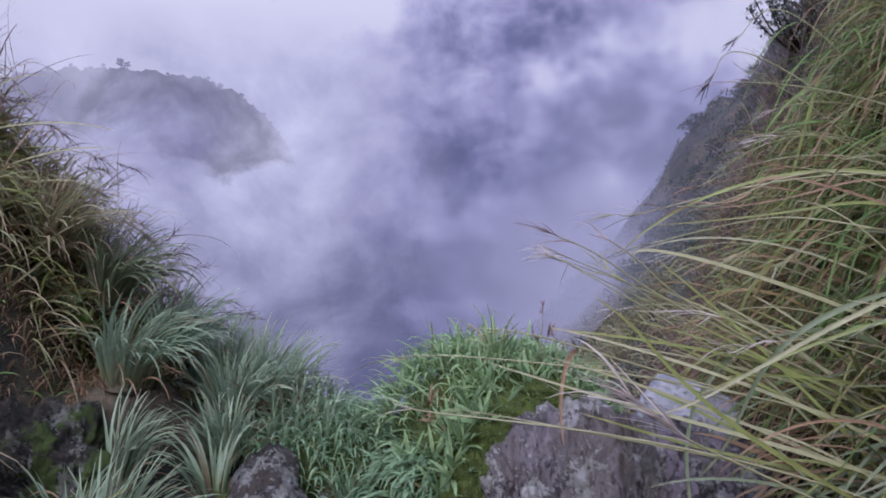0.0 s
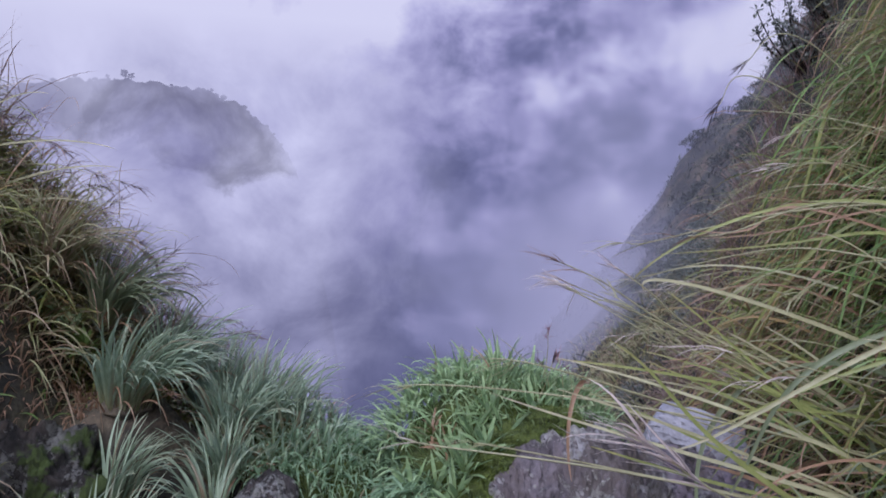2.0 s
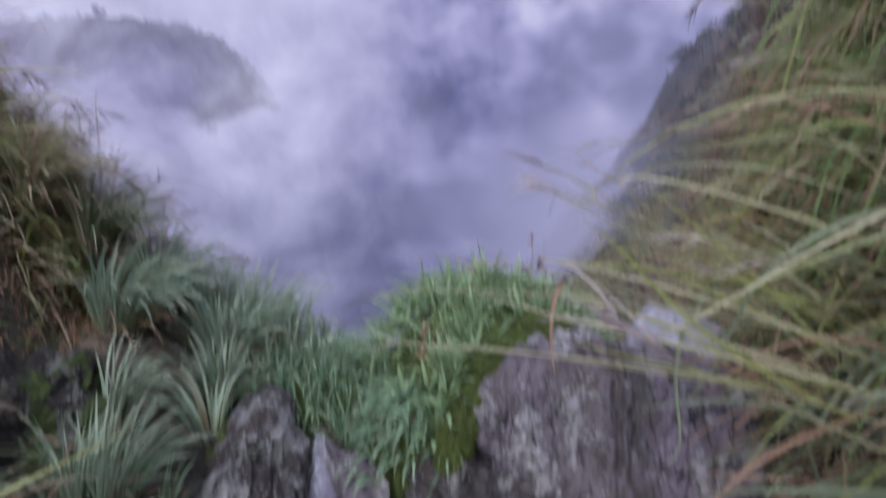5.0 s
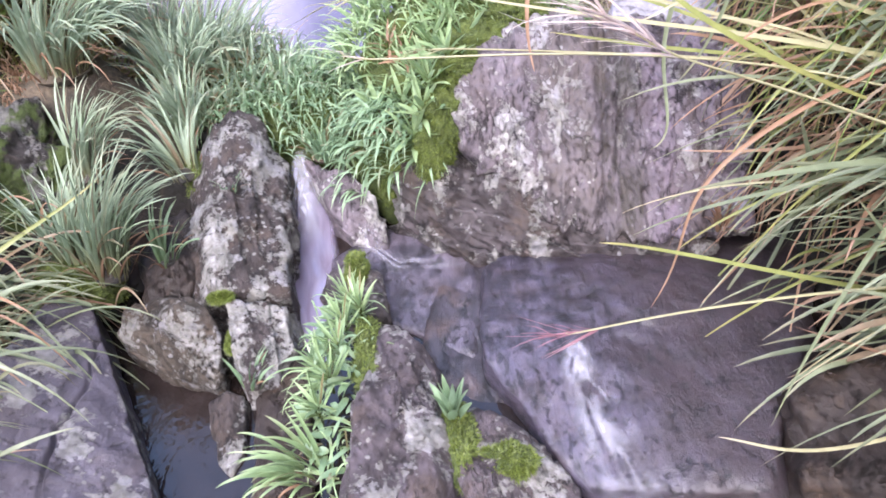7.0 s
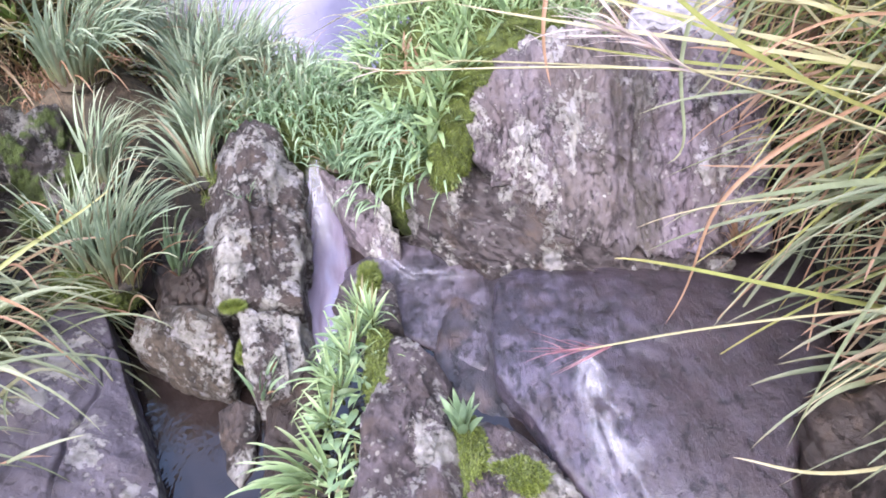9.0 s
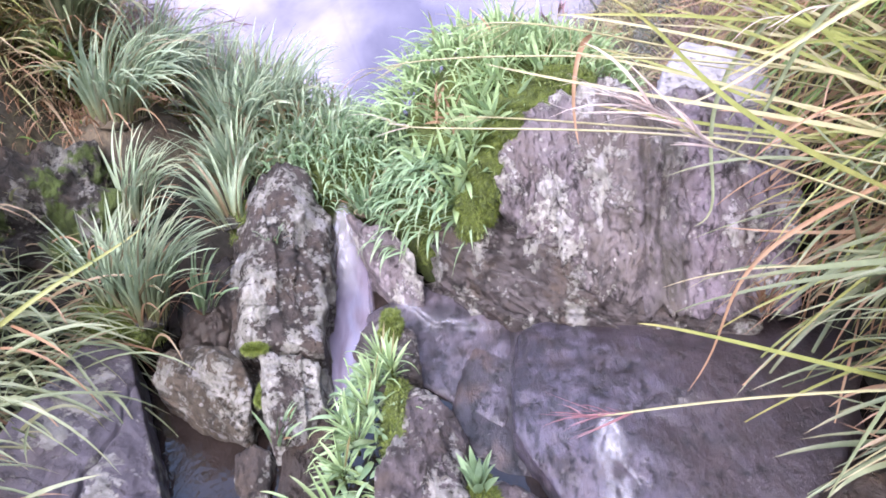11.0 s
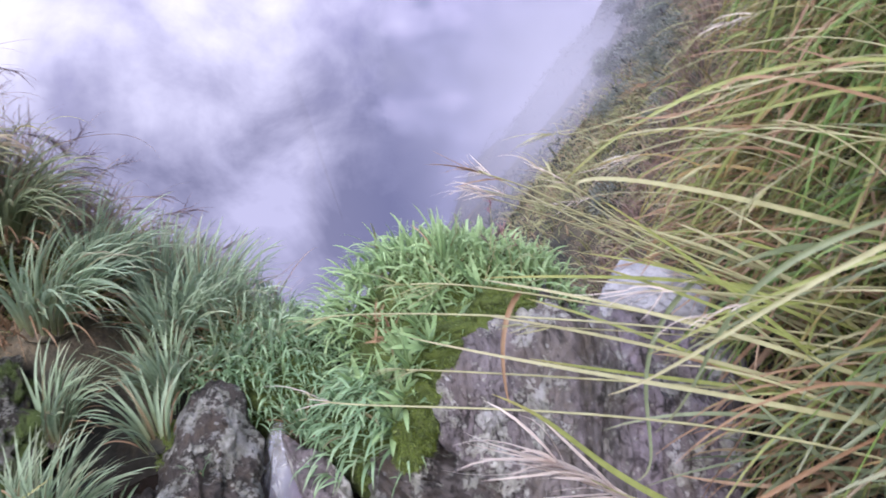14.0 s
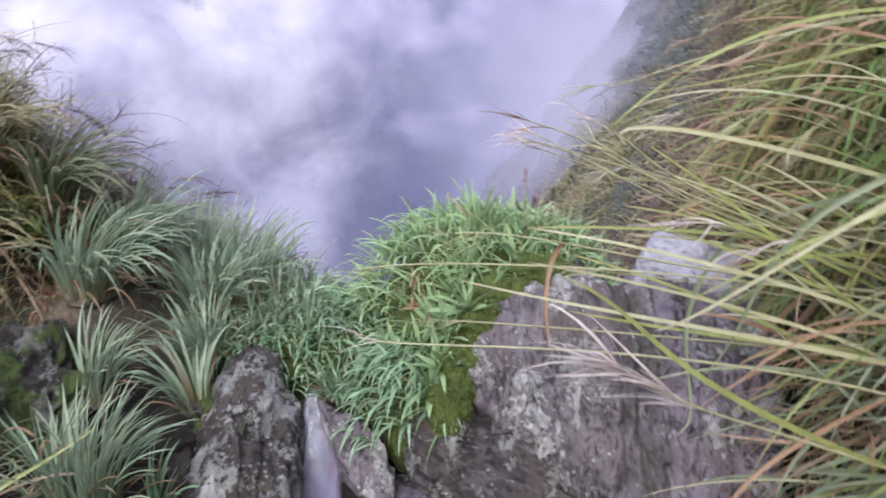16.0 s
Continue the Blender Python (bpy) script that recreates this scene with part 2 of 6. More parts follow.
def ground_material():
    n = Nodes("soil_and_thatch")
    co = n.add("NewGeometry").outputs["Position"]
    col = n.mix(n.ramp(n.noise(co, 2.5, 6), [(0.35, 0.0), (0.65, 1.0)]), (0.115, 0.064, 0.048), (0.075, 0.066, 0.038))
    col = n.mix(n.ramp(n.noise(co, 0.35, 5), [(0.4, 0.0), (0.65, 1.0)]), col, (0.085, 0.08, 0.05))
    col = n.mix(n.ramp(n.noise(co, 0.8, 7, 0.7, 0.4), [(0.46, 0.85), (0.56, 0.0)]), col, (0.010, 0.012, 0.014))
    fine = n.noise(co, 45, 7, 0.7)
    col = n.mix(n.ramp(fine, [(0.35, 0.7), (0.6, 0.0)]), col, (0.008, 0.006, 0.004))
    p = n.add("BsdfPrincipled", {"Base Color": col, "Roughness": 0.95, "Normal": n.bump(fine, 0.8, 0.02)})
    return n.done(p.outputs[0])


def water_material():
    n = Nodes("still_water")
    co = n.add("NewGeometry").outputs["Position"]
    rip = n.noise(n.scaled(co, 1.0, 0.6, 1.0), 14, 3, 0.5, 0.6)
    col = n.mix(n.ramp(n.noise(co, 3, 4), [(0.35, 0.0), (0.7, 1.0)]), (0.009, 0.0062, 0.0055), (0.021, 0.015, 0.014))
    p = n.add("BsdfPrincipled", {"Base Color": col, "Roughness": 0.05, "IOR": 1.4, "Specular IOR Level": 0.7, "Normal": n.bump(rip, 0.5, 0.014)})
    return n.done(p.outputs[0])


def foam_material(name, amount):
    """Running water: pale streaks with clear gaps."""
    n = Nodes(name)
    uv = n.add("UVMap", uv_map="along").outputs[0]
    s = n.add("SeparateXYZ", {"Vector": uv})
    st = n.math("ADD", n.math("MULTIPLY", n.noise(n.scaled(uv, 4.5, 2.2, 1), 1.0, 5, 0.6, 0.8), 0.6), n.math("MULTIPLY", n.noise(n.add("NewGeometry").outputs["Position"], 11, 4, 0.55, 0.4), 0.4))
    fade = n.ramp(s.outputs["X"], [(0.0, 0.0), (0.3, 1.0), (0.7, 1.0), (1.0, 0.0)])
    fade2 = n.ramp(s.outputs["Y"], [(0.0, 0.0), (0.15, 1.0), (0.75, 1.0), (1.0, 0.0)])
    a = n.math("MULTIPLY", n.math("MULTIPLY", n.ramp(st, [(0.62 - 0.35 * amount, 0.0), (0.95 - 0.35 * amount, 0.8)]), fade), fade2)
    p = n.add("BsdfPrincipled", {"Base Color": (0.45, 0.435, 0.50, 1), "Roughness": 0.5, "Normal": n.bump(st, 0.5, 0.015)})
    tr = n.add("BsdfTransparent")
    return n.done(n.add("MixShader", {0: a, 1: tr.outputs[0], 2: p.outputs[0]}).outputs[0])


def sheet_material():
    """A sheet of water sliding over pale purple rock; the bright sky's reflection is painted into its lavender colour.
    """
    n = Nodes("sliding_water")
    uv = n.add("UVMap", uv_map="along").outputs[0]
    co = n.add("NewGeometry").outputs["Position"]
    s = n.add("SeparateXYZ", {"Vector": uv})
    st = n.noise(n.scaled(uv, 3.0, 3.0, 1), 1.2, 4, 0.55, 0.6)
    # pale rock tone, lifted to lavender to paint in the reflected sky
    col = n.mix(n.ramp(st, [(0.35, 0.0), (0.65, 1.0)]), (0.135, 0.11, 0.15), (0.20, 0.172, 0.235))
    fade = n.ramp(s.outputs["X"], [(0.0, 0.0), (0.15, 0.9), (0.85, 0.9), (1.0, 0.0)])
    fade2 = n.ramp(s.outputs["Y"], [(0.0, 0.0), (0.1, 1.0), (0.8, 1.0), (1.0, 0.0)])
    rip = n.noise(n.scaled(co, 1.0, 0.5, 1.0), 22, 3, 0.5, 0.8)
    p = n.add("BsdfPrincipled", {"Base Color": col, "Roughness": 0.06, "Specular IOR Level": 0.9, "Normal": n.bump(rip, 0.2, 0.012)})
    return n.done(n.add("MixShader", {0: n.math("MULTIPLY", fade, fade2), 1: n.add("BsdfTransparent").outputs[0], 2: p.outputs[0]}).outputs[0])


# emission strength painted into cloud and fog sheets in place of scattered daylight
FOG_GLOW = 0.315
MAT = {
    "boulder": rock_material("lichened_schist", (0.20, 0.165, 0.19), (0.068, 0.054, 0.059), 0.66, 0.0, 0.25, 1.0, 0.35, (1.0, 0.12, -0.12), 1.0, 0.028, 0.8,
                             ((0.66, 0.86, (0.10, 0.083, 0.068), 0.6), (0.85, 1.0, (0.034, 0.029, 0.02), 0.95), (1.0, 1.12, (0.17, 0.132, 0.17), 0.9), (1.12, 1.20, (0.05, 0.033, 0.03), 0.9), (1.20, 1.36, (0.15, 0.117, 0.15), 0.8)), 0.44),
    "ridge": rock_material("crusted_schist", (0.062, 0.047, 0.045), (0.024, 0.017, 0.015), 0.95, 0.12, 0.2, 1.15, 0.6, (0.9, 0.2, 0.2), 0.8, 0.03, white=0.36),
    "ledge": rock_material("bedded_brown_schist", (0.070, 0.056, 0.059), (0.019, 0.014, 0.014), 0.58, 0.1, 0.4, 1.0, 0.6, (0.5, 0.3, 0.85), 0.7, 0.022, white=0.28),
    "foot": rock_material("wet_brown_schist", (0.04, 0.029, 0.025), (0.02, 0.014, 0.012), -0.3, 0.0, 0.55, 1.0, 0.7, (0.9, 0.2, 0.4), 0.8, 0.02),
    "slab": rock_material("bare_grey_slab", (0.088, 0.076, 0.096), (0.046, 0.038, 0.048), 0.52, 0.0, 0.35, 0.8, 0.25, (0.3, 0.2, 0.95), 0.6, 0.012, 0.5, white=0.24),
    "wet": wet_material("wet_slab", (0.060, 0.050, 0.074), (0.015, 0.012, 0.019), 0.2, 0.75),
    "damp": wet_material("damp_slab", (0.074, 0.062, 0.082), (0.029, 0.024, 0.032), 0.2),
    "gully": wet_material("wet_gully", (0.036, 0.029, 0.037), (0.014, 0.011, 0.013), 0.5),
    "block": rock_material("yellow_crusted_schist", (0.085, 0.066, 0.05), (0.03, 0.022, 0.016), 0.85, 0.1, 0.2, 1.3, 0.6, (0.5, 0.4, 0.7), 0.8, 0.03, white=0.32),
    "front": rock_material("mauve_schist", (0.115, 0.092, 0.105), (0.034, 0.025, 0.025), 0.72, 0.06, 0.25, 1.0, 0.6, (0.95, 0.1, 0.2), 0.9, 0.028, white=0.36),
    "mossy": rock_material("mossy_stone", (0.036, 0.029, 0.028), (0.011, 0.009, 0.008), 0.42, 0.86, 0.1, 1.0, 0.5, relief=0.045, white=0.22),
    "white": rock_material("pale_stone", (0.37, 0.355, 0.41), (0.26, 0.25, 0.29), -0.4, 0.0, 0.2, 1.0, 0.1, (0.3, 0.4, 0.8), 0.8, 0.015, 0.15, white=0.5),
    "moss": moss_material(),
    "soil": ground_material(),
    "turf": moss_material(),
    "water": water_material(),
    "foam": foam_material("white_water", 0.52),
    "film": foam_material("water_film", 0.45),
    "froth": foam_material("white_froth", 0.7),
    "lime": blade_material("lime_green_grass", (0.34, 0.44, 0.15), (0.40, 0.61, 0.27), (0.76, 1.0, 0.55), (0.78, 0.84, 0.50), 0.03),
    "shrub": blade_material("dark_shrub_leaf", (0.16, 0.17, 0.16), (0.24, 0.26, 0.23), (0.48, 0.50, 0.45), (0.44, 0.38, 0.38)),
    "sheet": sheet_material(),
    "tuft": blade_material("blue_green_sedge", (0.52, 0.43, 0.17), (0.34, 0.47, 0.29), (0.72, 0.88, 0.64), (0.74, 0.70, 0.50), 0.05),
    "lush": blade_material("lush_grass", (0.25, 0.34, 0.12), (0.28, 0.46, 0.24), (0.60, 0.83, 0.52), (0.54, 0.62, 0.36), 0.03),
    "bank": blade_material("bank_grass", (0.32, 0.29, 0.09), (0.36, 0.42, 0.11), (0.68, 0.71, 0.27), (0.72, 0.50, 0.26), 0.20, (0.64, 0.36, 0.17)),
    "green": blade_material("deep_green_grass", (0.17, 0.23, 0.05), (0.21, 0.37, 0.08), (0.44, 0.63, 0.19), (0.54, 0.45, 0.22), 0.14, (0.56, 0.34, 0.16)),
    "heather": blade_material("purple_brown_heath", (0.36, 0.23, 0.19), (0.54, 0.34, 0.31), (0.74, 0.54, 0.50), (0.62, 0.45, 0.45), 0.2, (0.30, 0.20, 0.11)),
    "far": blade_material("slope_grass", (0.38, 0.35, 0.17), (0.42, 0.43, 0.20), (0.74, 0.70, 0.40), (0.64, 0.44, 0.34), 0.30, (0.60, 0.38, 0.28)),
    "pale": blade_material("pale_bank_grass", (0.30, 0.34, 0.16), (0.28, 0.35, 0.19), (0.52, 0.58, 0.37), (0.52, 0.42, 0.28), 0.07, (0.48, 0.28, 0.18)),
    "stem": blade_material("pale_stem", (0.52, 0.50, 0.20), (0.62, 0.59, 0.30), (0.86, 0.80, 0.52), (0.84, 0.66, 0.52), 0.08),
    "dry": blade_material("dry_leaf", (0.42, 0.22, 0.13), (0.52, 0.28, 0.17), (0.76, 0.50, 0.33), (0.70, 0.42, 0.30)),
    "panicle": blade_material("pink_panicle", (1.0, 0.78, 0.72), (1.1, 0.88, 0.83), (1.3, 1.15, 1.08), (1.3, 1.16, 1.10)),
    "plume": blade_material("purple_plume", (0.20, 0.12, 0.13), (0.24, 0.14, 0.16), (0.38, 0.25, 0.27), (0.34, 0.20, 0.24)),
    "red": blade_material("magenta_panicle", (0.52, 0.22, 0.26), (0.58, 0.24, 0.30), (0.70, 0.40, 0.45), (0.70, 0.45, 0.48)),
    "frond": blade_material("moss_frond", (0.09, 0.13, 0.02), (0.17, 0.23, 0.04), (0.37, 0.46, 0.10), (0.44, 0.50, 0.13)),
    "twig": blade_material("dark_twig", (0.05, 0.03, 0.03), (0.06, 0.035, 0.035), (0.10, 0.06, 0.06), (0.10, 0.05, 0.06)),
    "leaf": blade_material("shrub_leaf", (0.07, 0.08, 0.06), (0.09, 0.11, 0.08), (0.17, 0.19, 0.13), (0.19, 0.16, 0.13)),
}


# ---------------------------------------------------------------- fog and distance
def haze_pattern(n, seed):
    co = n.coords("Object")
    q = n.scaled(co, 0.011, 0.011, 0.014)
    off = n.add("VectorMath", {0: q, 1: (seed, seed * 2.3, -seed)}, operation="ADD").outputs[0]
    return n.noise(off, 0.9, 5, 0.45, 0.15), n.noise(off, 2.3, 5, 0.5, 0.2), co


def fog_backdrop_material(blobs):
    """The far wall of cloud: bright billows, darker hollows where the mountains lie behind."""
    n = Nodes("far_cloud")
    a, b, co = haze_pattern(n, 3.1)
    drift = n.add("VectorMath", {0: n.scaled(co, 0.016, 0.016, 0.013, (0, -0.6, 0)), 1: (4.7, 1.9, 8.3)}, operation="ADD").outputs[0]
    wisp = n.noise(drift, 2.6, 6, 0.55, 0.5)
    f = n.math("ADD", n.math("ADD", n.math("MULTIPLY", a, 1.0), n.math("MULTIPLY", b, 1.1)), n.math("MULTIPLY", wisp, 0.4))
    f = n.math("SUBTRACT", f, 0.58)
    z = n.add("SeparateXYZ", {"Vector": co}).outputs["Z"]
    f = n.math("SUBTRACT", f, n.add("MapRange", {"Value": z, "From Min": 55, "From Max": -165, "To Min": -0.13, "To Max": 0.58}).outputs[0])
    for (x, y, z), rx, rz, depth in blobs:
        d = n.add("VectorMath", {0: co, 1: (-x, -y, -z)}, operation="ADD").outputs[0]
        d = n.add("VectorMath", {0: d, 1: (1 / rx, 1 / rx, 1 / rz)}, operation="MULTIPLY").outputs[0]
        r = n.math("ADD", n.add("VectorMath", {0: d}, operation="LENGTH").outputs["Value"], n.math("MULTIPLY", n.math("SUBTRACT", b, 0.5), 1.1))
        g = n.ramp(r, [(0.0, 1.0), (0.5, 0.55), (1.0, 0.0)])
        f = n.math("SUBTRACT", f, n.math("MULTIPLY", g, depth))
    f = n.math("ADD", n.math("MULTIPLY", n.math("SUBTRACT", f, 0.55), 1.3), 0.56)
    col = n.ramp(f, [(0.0, (0.11, 0.12, 0.25)), (0.25, (0.205, 0.21, 0.39)), (0.5, (0.40, 0.38, 0.625)), (0.75, (0.62, 0.595, 0.845)), (1.0, (0.86, 0.835, 1.0))])
    e = n.add("Emission", {"Color": col, "Strength": FOG_GLOW})
    return n.done(e.outputs[0])


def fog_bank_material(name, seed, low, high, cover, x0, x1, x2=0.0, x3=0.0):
    """A thin bank of drifting cloud with torn edges, its haze painted as emission."""
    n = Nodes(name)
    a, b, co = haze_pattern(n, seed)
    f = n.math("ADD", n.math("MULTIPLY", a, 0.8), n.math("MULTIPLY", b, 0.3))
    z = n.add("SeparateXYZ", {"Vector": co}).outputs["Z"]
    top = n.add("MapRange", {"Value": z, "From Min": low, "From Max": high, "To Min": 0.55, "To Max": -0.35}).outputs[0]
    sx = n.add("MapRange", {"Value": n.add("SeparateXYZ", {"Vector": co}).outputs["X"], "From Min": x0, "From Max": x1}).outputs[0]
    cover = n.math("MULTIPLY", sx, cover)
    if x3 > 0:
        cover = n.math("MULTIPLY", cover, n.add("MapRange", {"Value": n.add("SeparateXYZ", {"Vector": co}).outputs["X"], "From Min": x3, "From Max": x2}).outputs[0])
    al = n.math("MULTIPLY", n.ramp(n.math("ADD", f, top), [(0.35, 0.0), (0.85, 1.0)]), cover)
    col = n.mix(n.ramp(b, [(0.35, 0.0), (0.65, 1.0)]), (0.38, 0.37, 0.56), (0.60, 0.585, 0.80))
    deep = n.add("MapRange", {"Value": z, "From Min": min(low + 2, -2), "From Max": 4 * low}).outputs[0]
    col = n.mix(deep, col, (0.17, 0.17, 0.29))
    e = n.add("Emission", {"Color": col, "Strength": FOG_GLOW})
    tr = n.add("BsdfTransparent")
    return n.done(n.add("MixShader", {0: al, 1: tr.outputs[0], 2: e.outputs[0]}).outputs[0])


def arc_wall(name, radius, a0, a1, z0, z1, mat, steps=48):
    """A curved wall round the origin; angles in degrees from +y, clockwise."""
    an = np.radians(np.linspace(a0, a1, steps))
    zs = np.linspace(z0, z1, 8)
    v = np.array([(radius * math.sin(t), radius * math.cos(t), z) for z in zs for t in an])
    f = [(r * steps + c, r * steps + c + 1, (r + 1) * steps + c + 1, (r + 1) * steps + c) for r in range(7) for c in range(steps - 1)]
    return link_mesh(name, v, f, mat)


HOLLOWS = [((41, 409, 45), 50, 26, 0.46), ((79, 404, 59), 60, 34, 0.36), ((102, 398, 10), 44, 46, 0.38), ((-28, 410, 47), 42, 25, 0.20), ((-10, 411, -28), 16, 18, 0.22), ((15, 411, -30), 40, 36, 0.14), ((-41, 409, -140), 48, 36, 0.55),
           ((-17, 411, -89), 45, 25, 0.20), ((-183, 368, 47), 150, 42, -0.45), ((-62, 407, -49), 52, 40, -0.14), ((143, 385, 54), 36, 26, -0.20), ((-141, 386, -74), 50, 40, -0.08)]


def ridge_hill():
    """A wooded spur across the valley, its crest falling away to the right."""
    xs, ys = np.linspace(-200, -40, 90), np.linspace(215, 300, 40)
    X, Y = np.meshgrid(xs, ys)
    crest = np.interp(X, [-200, -150, -128, -111, -95, -82, -72, -62, -54, -46, -40], [6, 11, 14, 14.5, 13.5, 11.5, 7.5, 0, -12, -40, -75])
    Z = crest - 0.85 * np.abs(Y - 250) ** 1.05 + 1.6 * np.sin(X * 0.45 + Y * 0.2) * np.cos(Y * 0.37) + 0.9 * np.sin(X * 1.3) * np.sin(Y * 1.1 + X * 0.6)
    i = np.arange(90 * 40).reshape(40, 90)
    f = np.stack([i[:-1, :-1], i[:-1, 1:], i[1:, 1:], i[1:, :-1]], -1).reshape(-1, 4)
    n = Nodes("wooded_slope")
    co = n.add("NewGeometry").outputs["Position"]
    col = n.mix(n.ramp(n.noise(co, 0.16, 7, 0.7), [(0.35, 0.0), (0.65, 1.0)]), (0.02, 0.026, 0.022), (0.07, 0.08, 0.055))
    p = n.add("BsdfPrincipled", {"Base Color": col, "Roughness": 1.0, "Normal": n.bump(n.noise(co, 0.5, 6, 0.7), 1.0, 1.5)})
    m = n.done(p.outputs[0])
    tagged(link_mesh("far_ridge", np.stack([X, Y, Z], -1).reshape(-1, 3), f, m), "dark wooded mountain spur half hidden in cloud", "mountain", kind="structure")
    bm = bmesh.new()
    for k in range(420):
        x, y = rng.uniform(-140, -52), rng.uniform(232, 252)
        c = float(np.interp(x, [-150, -128, -111, -95, -82, -72, -62, -54, -46], [11, 14, 14.5, 13.5, 11.5, 7.5, 0, -12, -40])) - 0.85 * abs(y - 250)
        r = rng.uniform(0.3, 1.0)
        bmesh.ops.create_icosphere(bm, subdivisions=1, radius=r, matrix=Matrix.Translation((x, y, c + r * 0.4)) @ Matrix.Diagonal((1.2, 1.2, rng.uniform(0.7, 1.1), 1)))
    me = bpy.data.meshes.new("far_woods")
    bm.to_mesh(me)
    bm.free()
    me.materials.append(m)
    tagged(new("far_woods", me), "dark clumps of trees along the ridge", "woods", kind="stuff")
    return m


RIDGE_MAT = ridge_hill()


def far_tree(place, tall):
    base = new("far_tree")
    base.location = place
    tagged(base, "small dark tree on the misty ridge", "tree", "trees on the far ridge")
    bm = bmesh.new()
    bmesh.ops.create_cone(bm, segments=6, radius1=0.09 * tall, radius2=0.04 * tall, depth=tall * 0.6, matrix=Matrix.Translation((0, 0, tall * 0.25)))
    part("trunk", bm, RIDGE_MAT, base)
    bm = bmesh.new()
    for k in range(26):
        a, r, z = rng.uniform(0, 6.28), tall * 0.42 * rng.uniform(0, 1) ** 0.5, tall * rng.uniform(0.35, 1.0)
        bmesh.ops.create_icosphere(bm, subdivisions=1, radius=tall * rng.uniform(0.08, 0.17), matrix=Matrix.Translation((r * math.cos(a), r * math.sin(a), z)) @ Matrix.Rotation(a, 4, "X"))
    part("crown", bm, RIDGE_MAT, base)


for x, tall in [(-128, 1.6), (-117, 1.5), (-111, 3.0), (-109, 2.2), (-82, 1.2)]:
    far_tree((x, 250, float(np.interp(x, [-150, -128, -111, -95, -82, -72, -62], [11, 14, 14.5, 13.5, 11.5, 7.5, 0]))), tall)

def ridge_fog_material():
    """Cloud that swallows the foot and the far end of the ridge and veils the rest, painted as emission."""
    n = Nodes("valley_fog_glow")
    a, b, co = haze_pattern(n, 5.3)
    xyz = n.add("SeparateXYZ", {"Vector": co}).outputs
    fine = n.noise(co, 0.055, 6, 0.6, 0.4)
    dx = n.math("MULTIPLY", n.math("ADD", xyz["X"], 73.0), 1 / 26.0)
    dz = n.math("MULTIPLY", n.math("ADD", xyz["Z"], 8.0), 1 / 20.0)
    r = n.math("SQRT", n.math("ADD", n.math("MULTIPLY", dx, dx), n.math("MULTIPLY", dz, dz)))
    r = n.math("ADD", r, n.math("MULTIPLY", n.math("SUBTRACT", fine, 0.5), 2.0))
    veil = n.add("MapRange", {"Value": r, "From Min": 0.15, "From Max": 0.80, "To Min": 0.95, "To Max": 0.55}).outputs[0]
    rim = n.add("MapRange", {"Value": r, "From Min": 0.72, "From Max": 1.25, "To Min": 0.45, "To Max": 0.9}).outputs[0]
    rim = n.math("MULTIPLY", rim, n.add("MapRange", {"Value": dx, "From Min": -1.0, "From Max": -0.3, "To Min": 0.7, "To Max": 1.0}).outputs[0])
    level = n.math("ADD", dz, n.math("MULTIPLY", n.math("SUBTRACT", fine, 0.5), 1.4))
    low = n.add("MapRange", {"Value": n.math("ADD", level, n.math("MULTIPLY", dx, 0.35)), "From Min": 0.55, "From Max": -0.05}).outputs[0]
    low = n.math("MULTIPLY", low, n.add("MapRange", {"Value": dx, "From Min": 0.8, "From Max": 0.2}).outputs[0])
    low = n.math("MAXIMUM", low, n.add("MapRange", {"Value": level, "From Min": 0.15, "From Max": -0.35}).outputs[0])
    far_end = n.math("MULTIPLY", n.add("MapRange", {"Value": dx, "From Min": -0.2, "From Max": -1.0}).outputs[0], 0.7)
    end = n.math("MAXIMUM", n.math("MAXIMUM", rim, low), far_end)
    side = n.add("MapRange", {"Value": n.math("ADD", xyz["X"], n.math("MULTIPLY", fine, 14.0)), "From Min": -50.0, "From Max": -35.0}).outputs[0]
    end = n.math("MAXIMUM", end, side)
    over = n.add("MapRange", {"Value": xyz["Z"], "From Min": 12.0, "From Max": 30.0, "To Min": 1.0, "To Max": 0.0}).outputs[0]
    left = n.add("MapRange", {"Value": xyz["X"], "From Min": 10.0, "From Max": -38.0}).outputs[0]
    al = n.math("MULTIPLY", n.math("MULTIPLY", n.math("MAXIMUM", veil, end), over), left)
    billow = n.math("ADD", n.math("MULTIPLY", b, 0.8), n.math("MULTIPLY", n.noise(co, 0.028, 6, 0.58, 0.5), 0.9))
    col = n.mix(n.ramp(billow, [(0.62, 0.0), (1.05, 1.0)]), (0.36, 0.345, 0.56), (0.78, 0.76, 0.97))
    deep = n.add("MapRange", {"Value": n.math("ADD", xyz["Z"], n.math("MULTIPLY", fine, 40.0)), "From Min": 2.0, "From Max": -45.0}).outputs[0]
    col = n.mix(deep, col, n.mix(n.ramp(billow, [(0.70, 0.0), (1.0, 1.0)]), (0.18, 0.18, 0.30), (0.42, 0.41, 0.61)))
    e = n.add("Emission", {"Color": col, "Strength": FOG_GLOW})
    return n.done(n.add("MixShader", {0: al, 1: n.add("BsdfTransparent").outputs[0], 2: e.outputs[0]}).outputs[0])


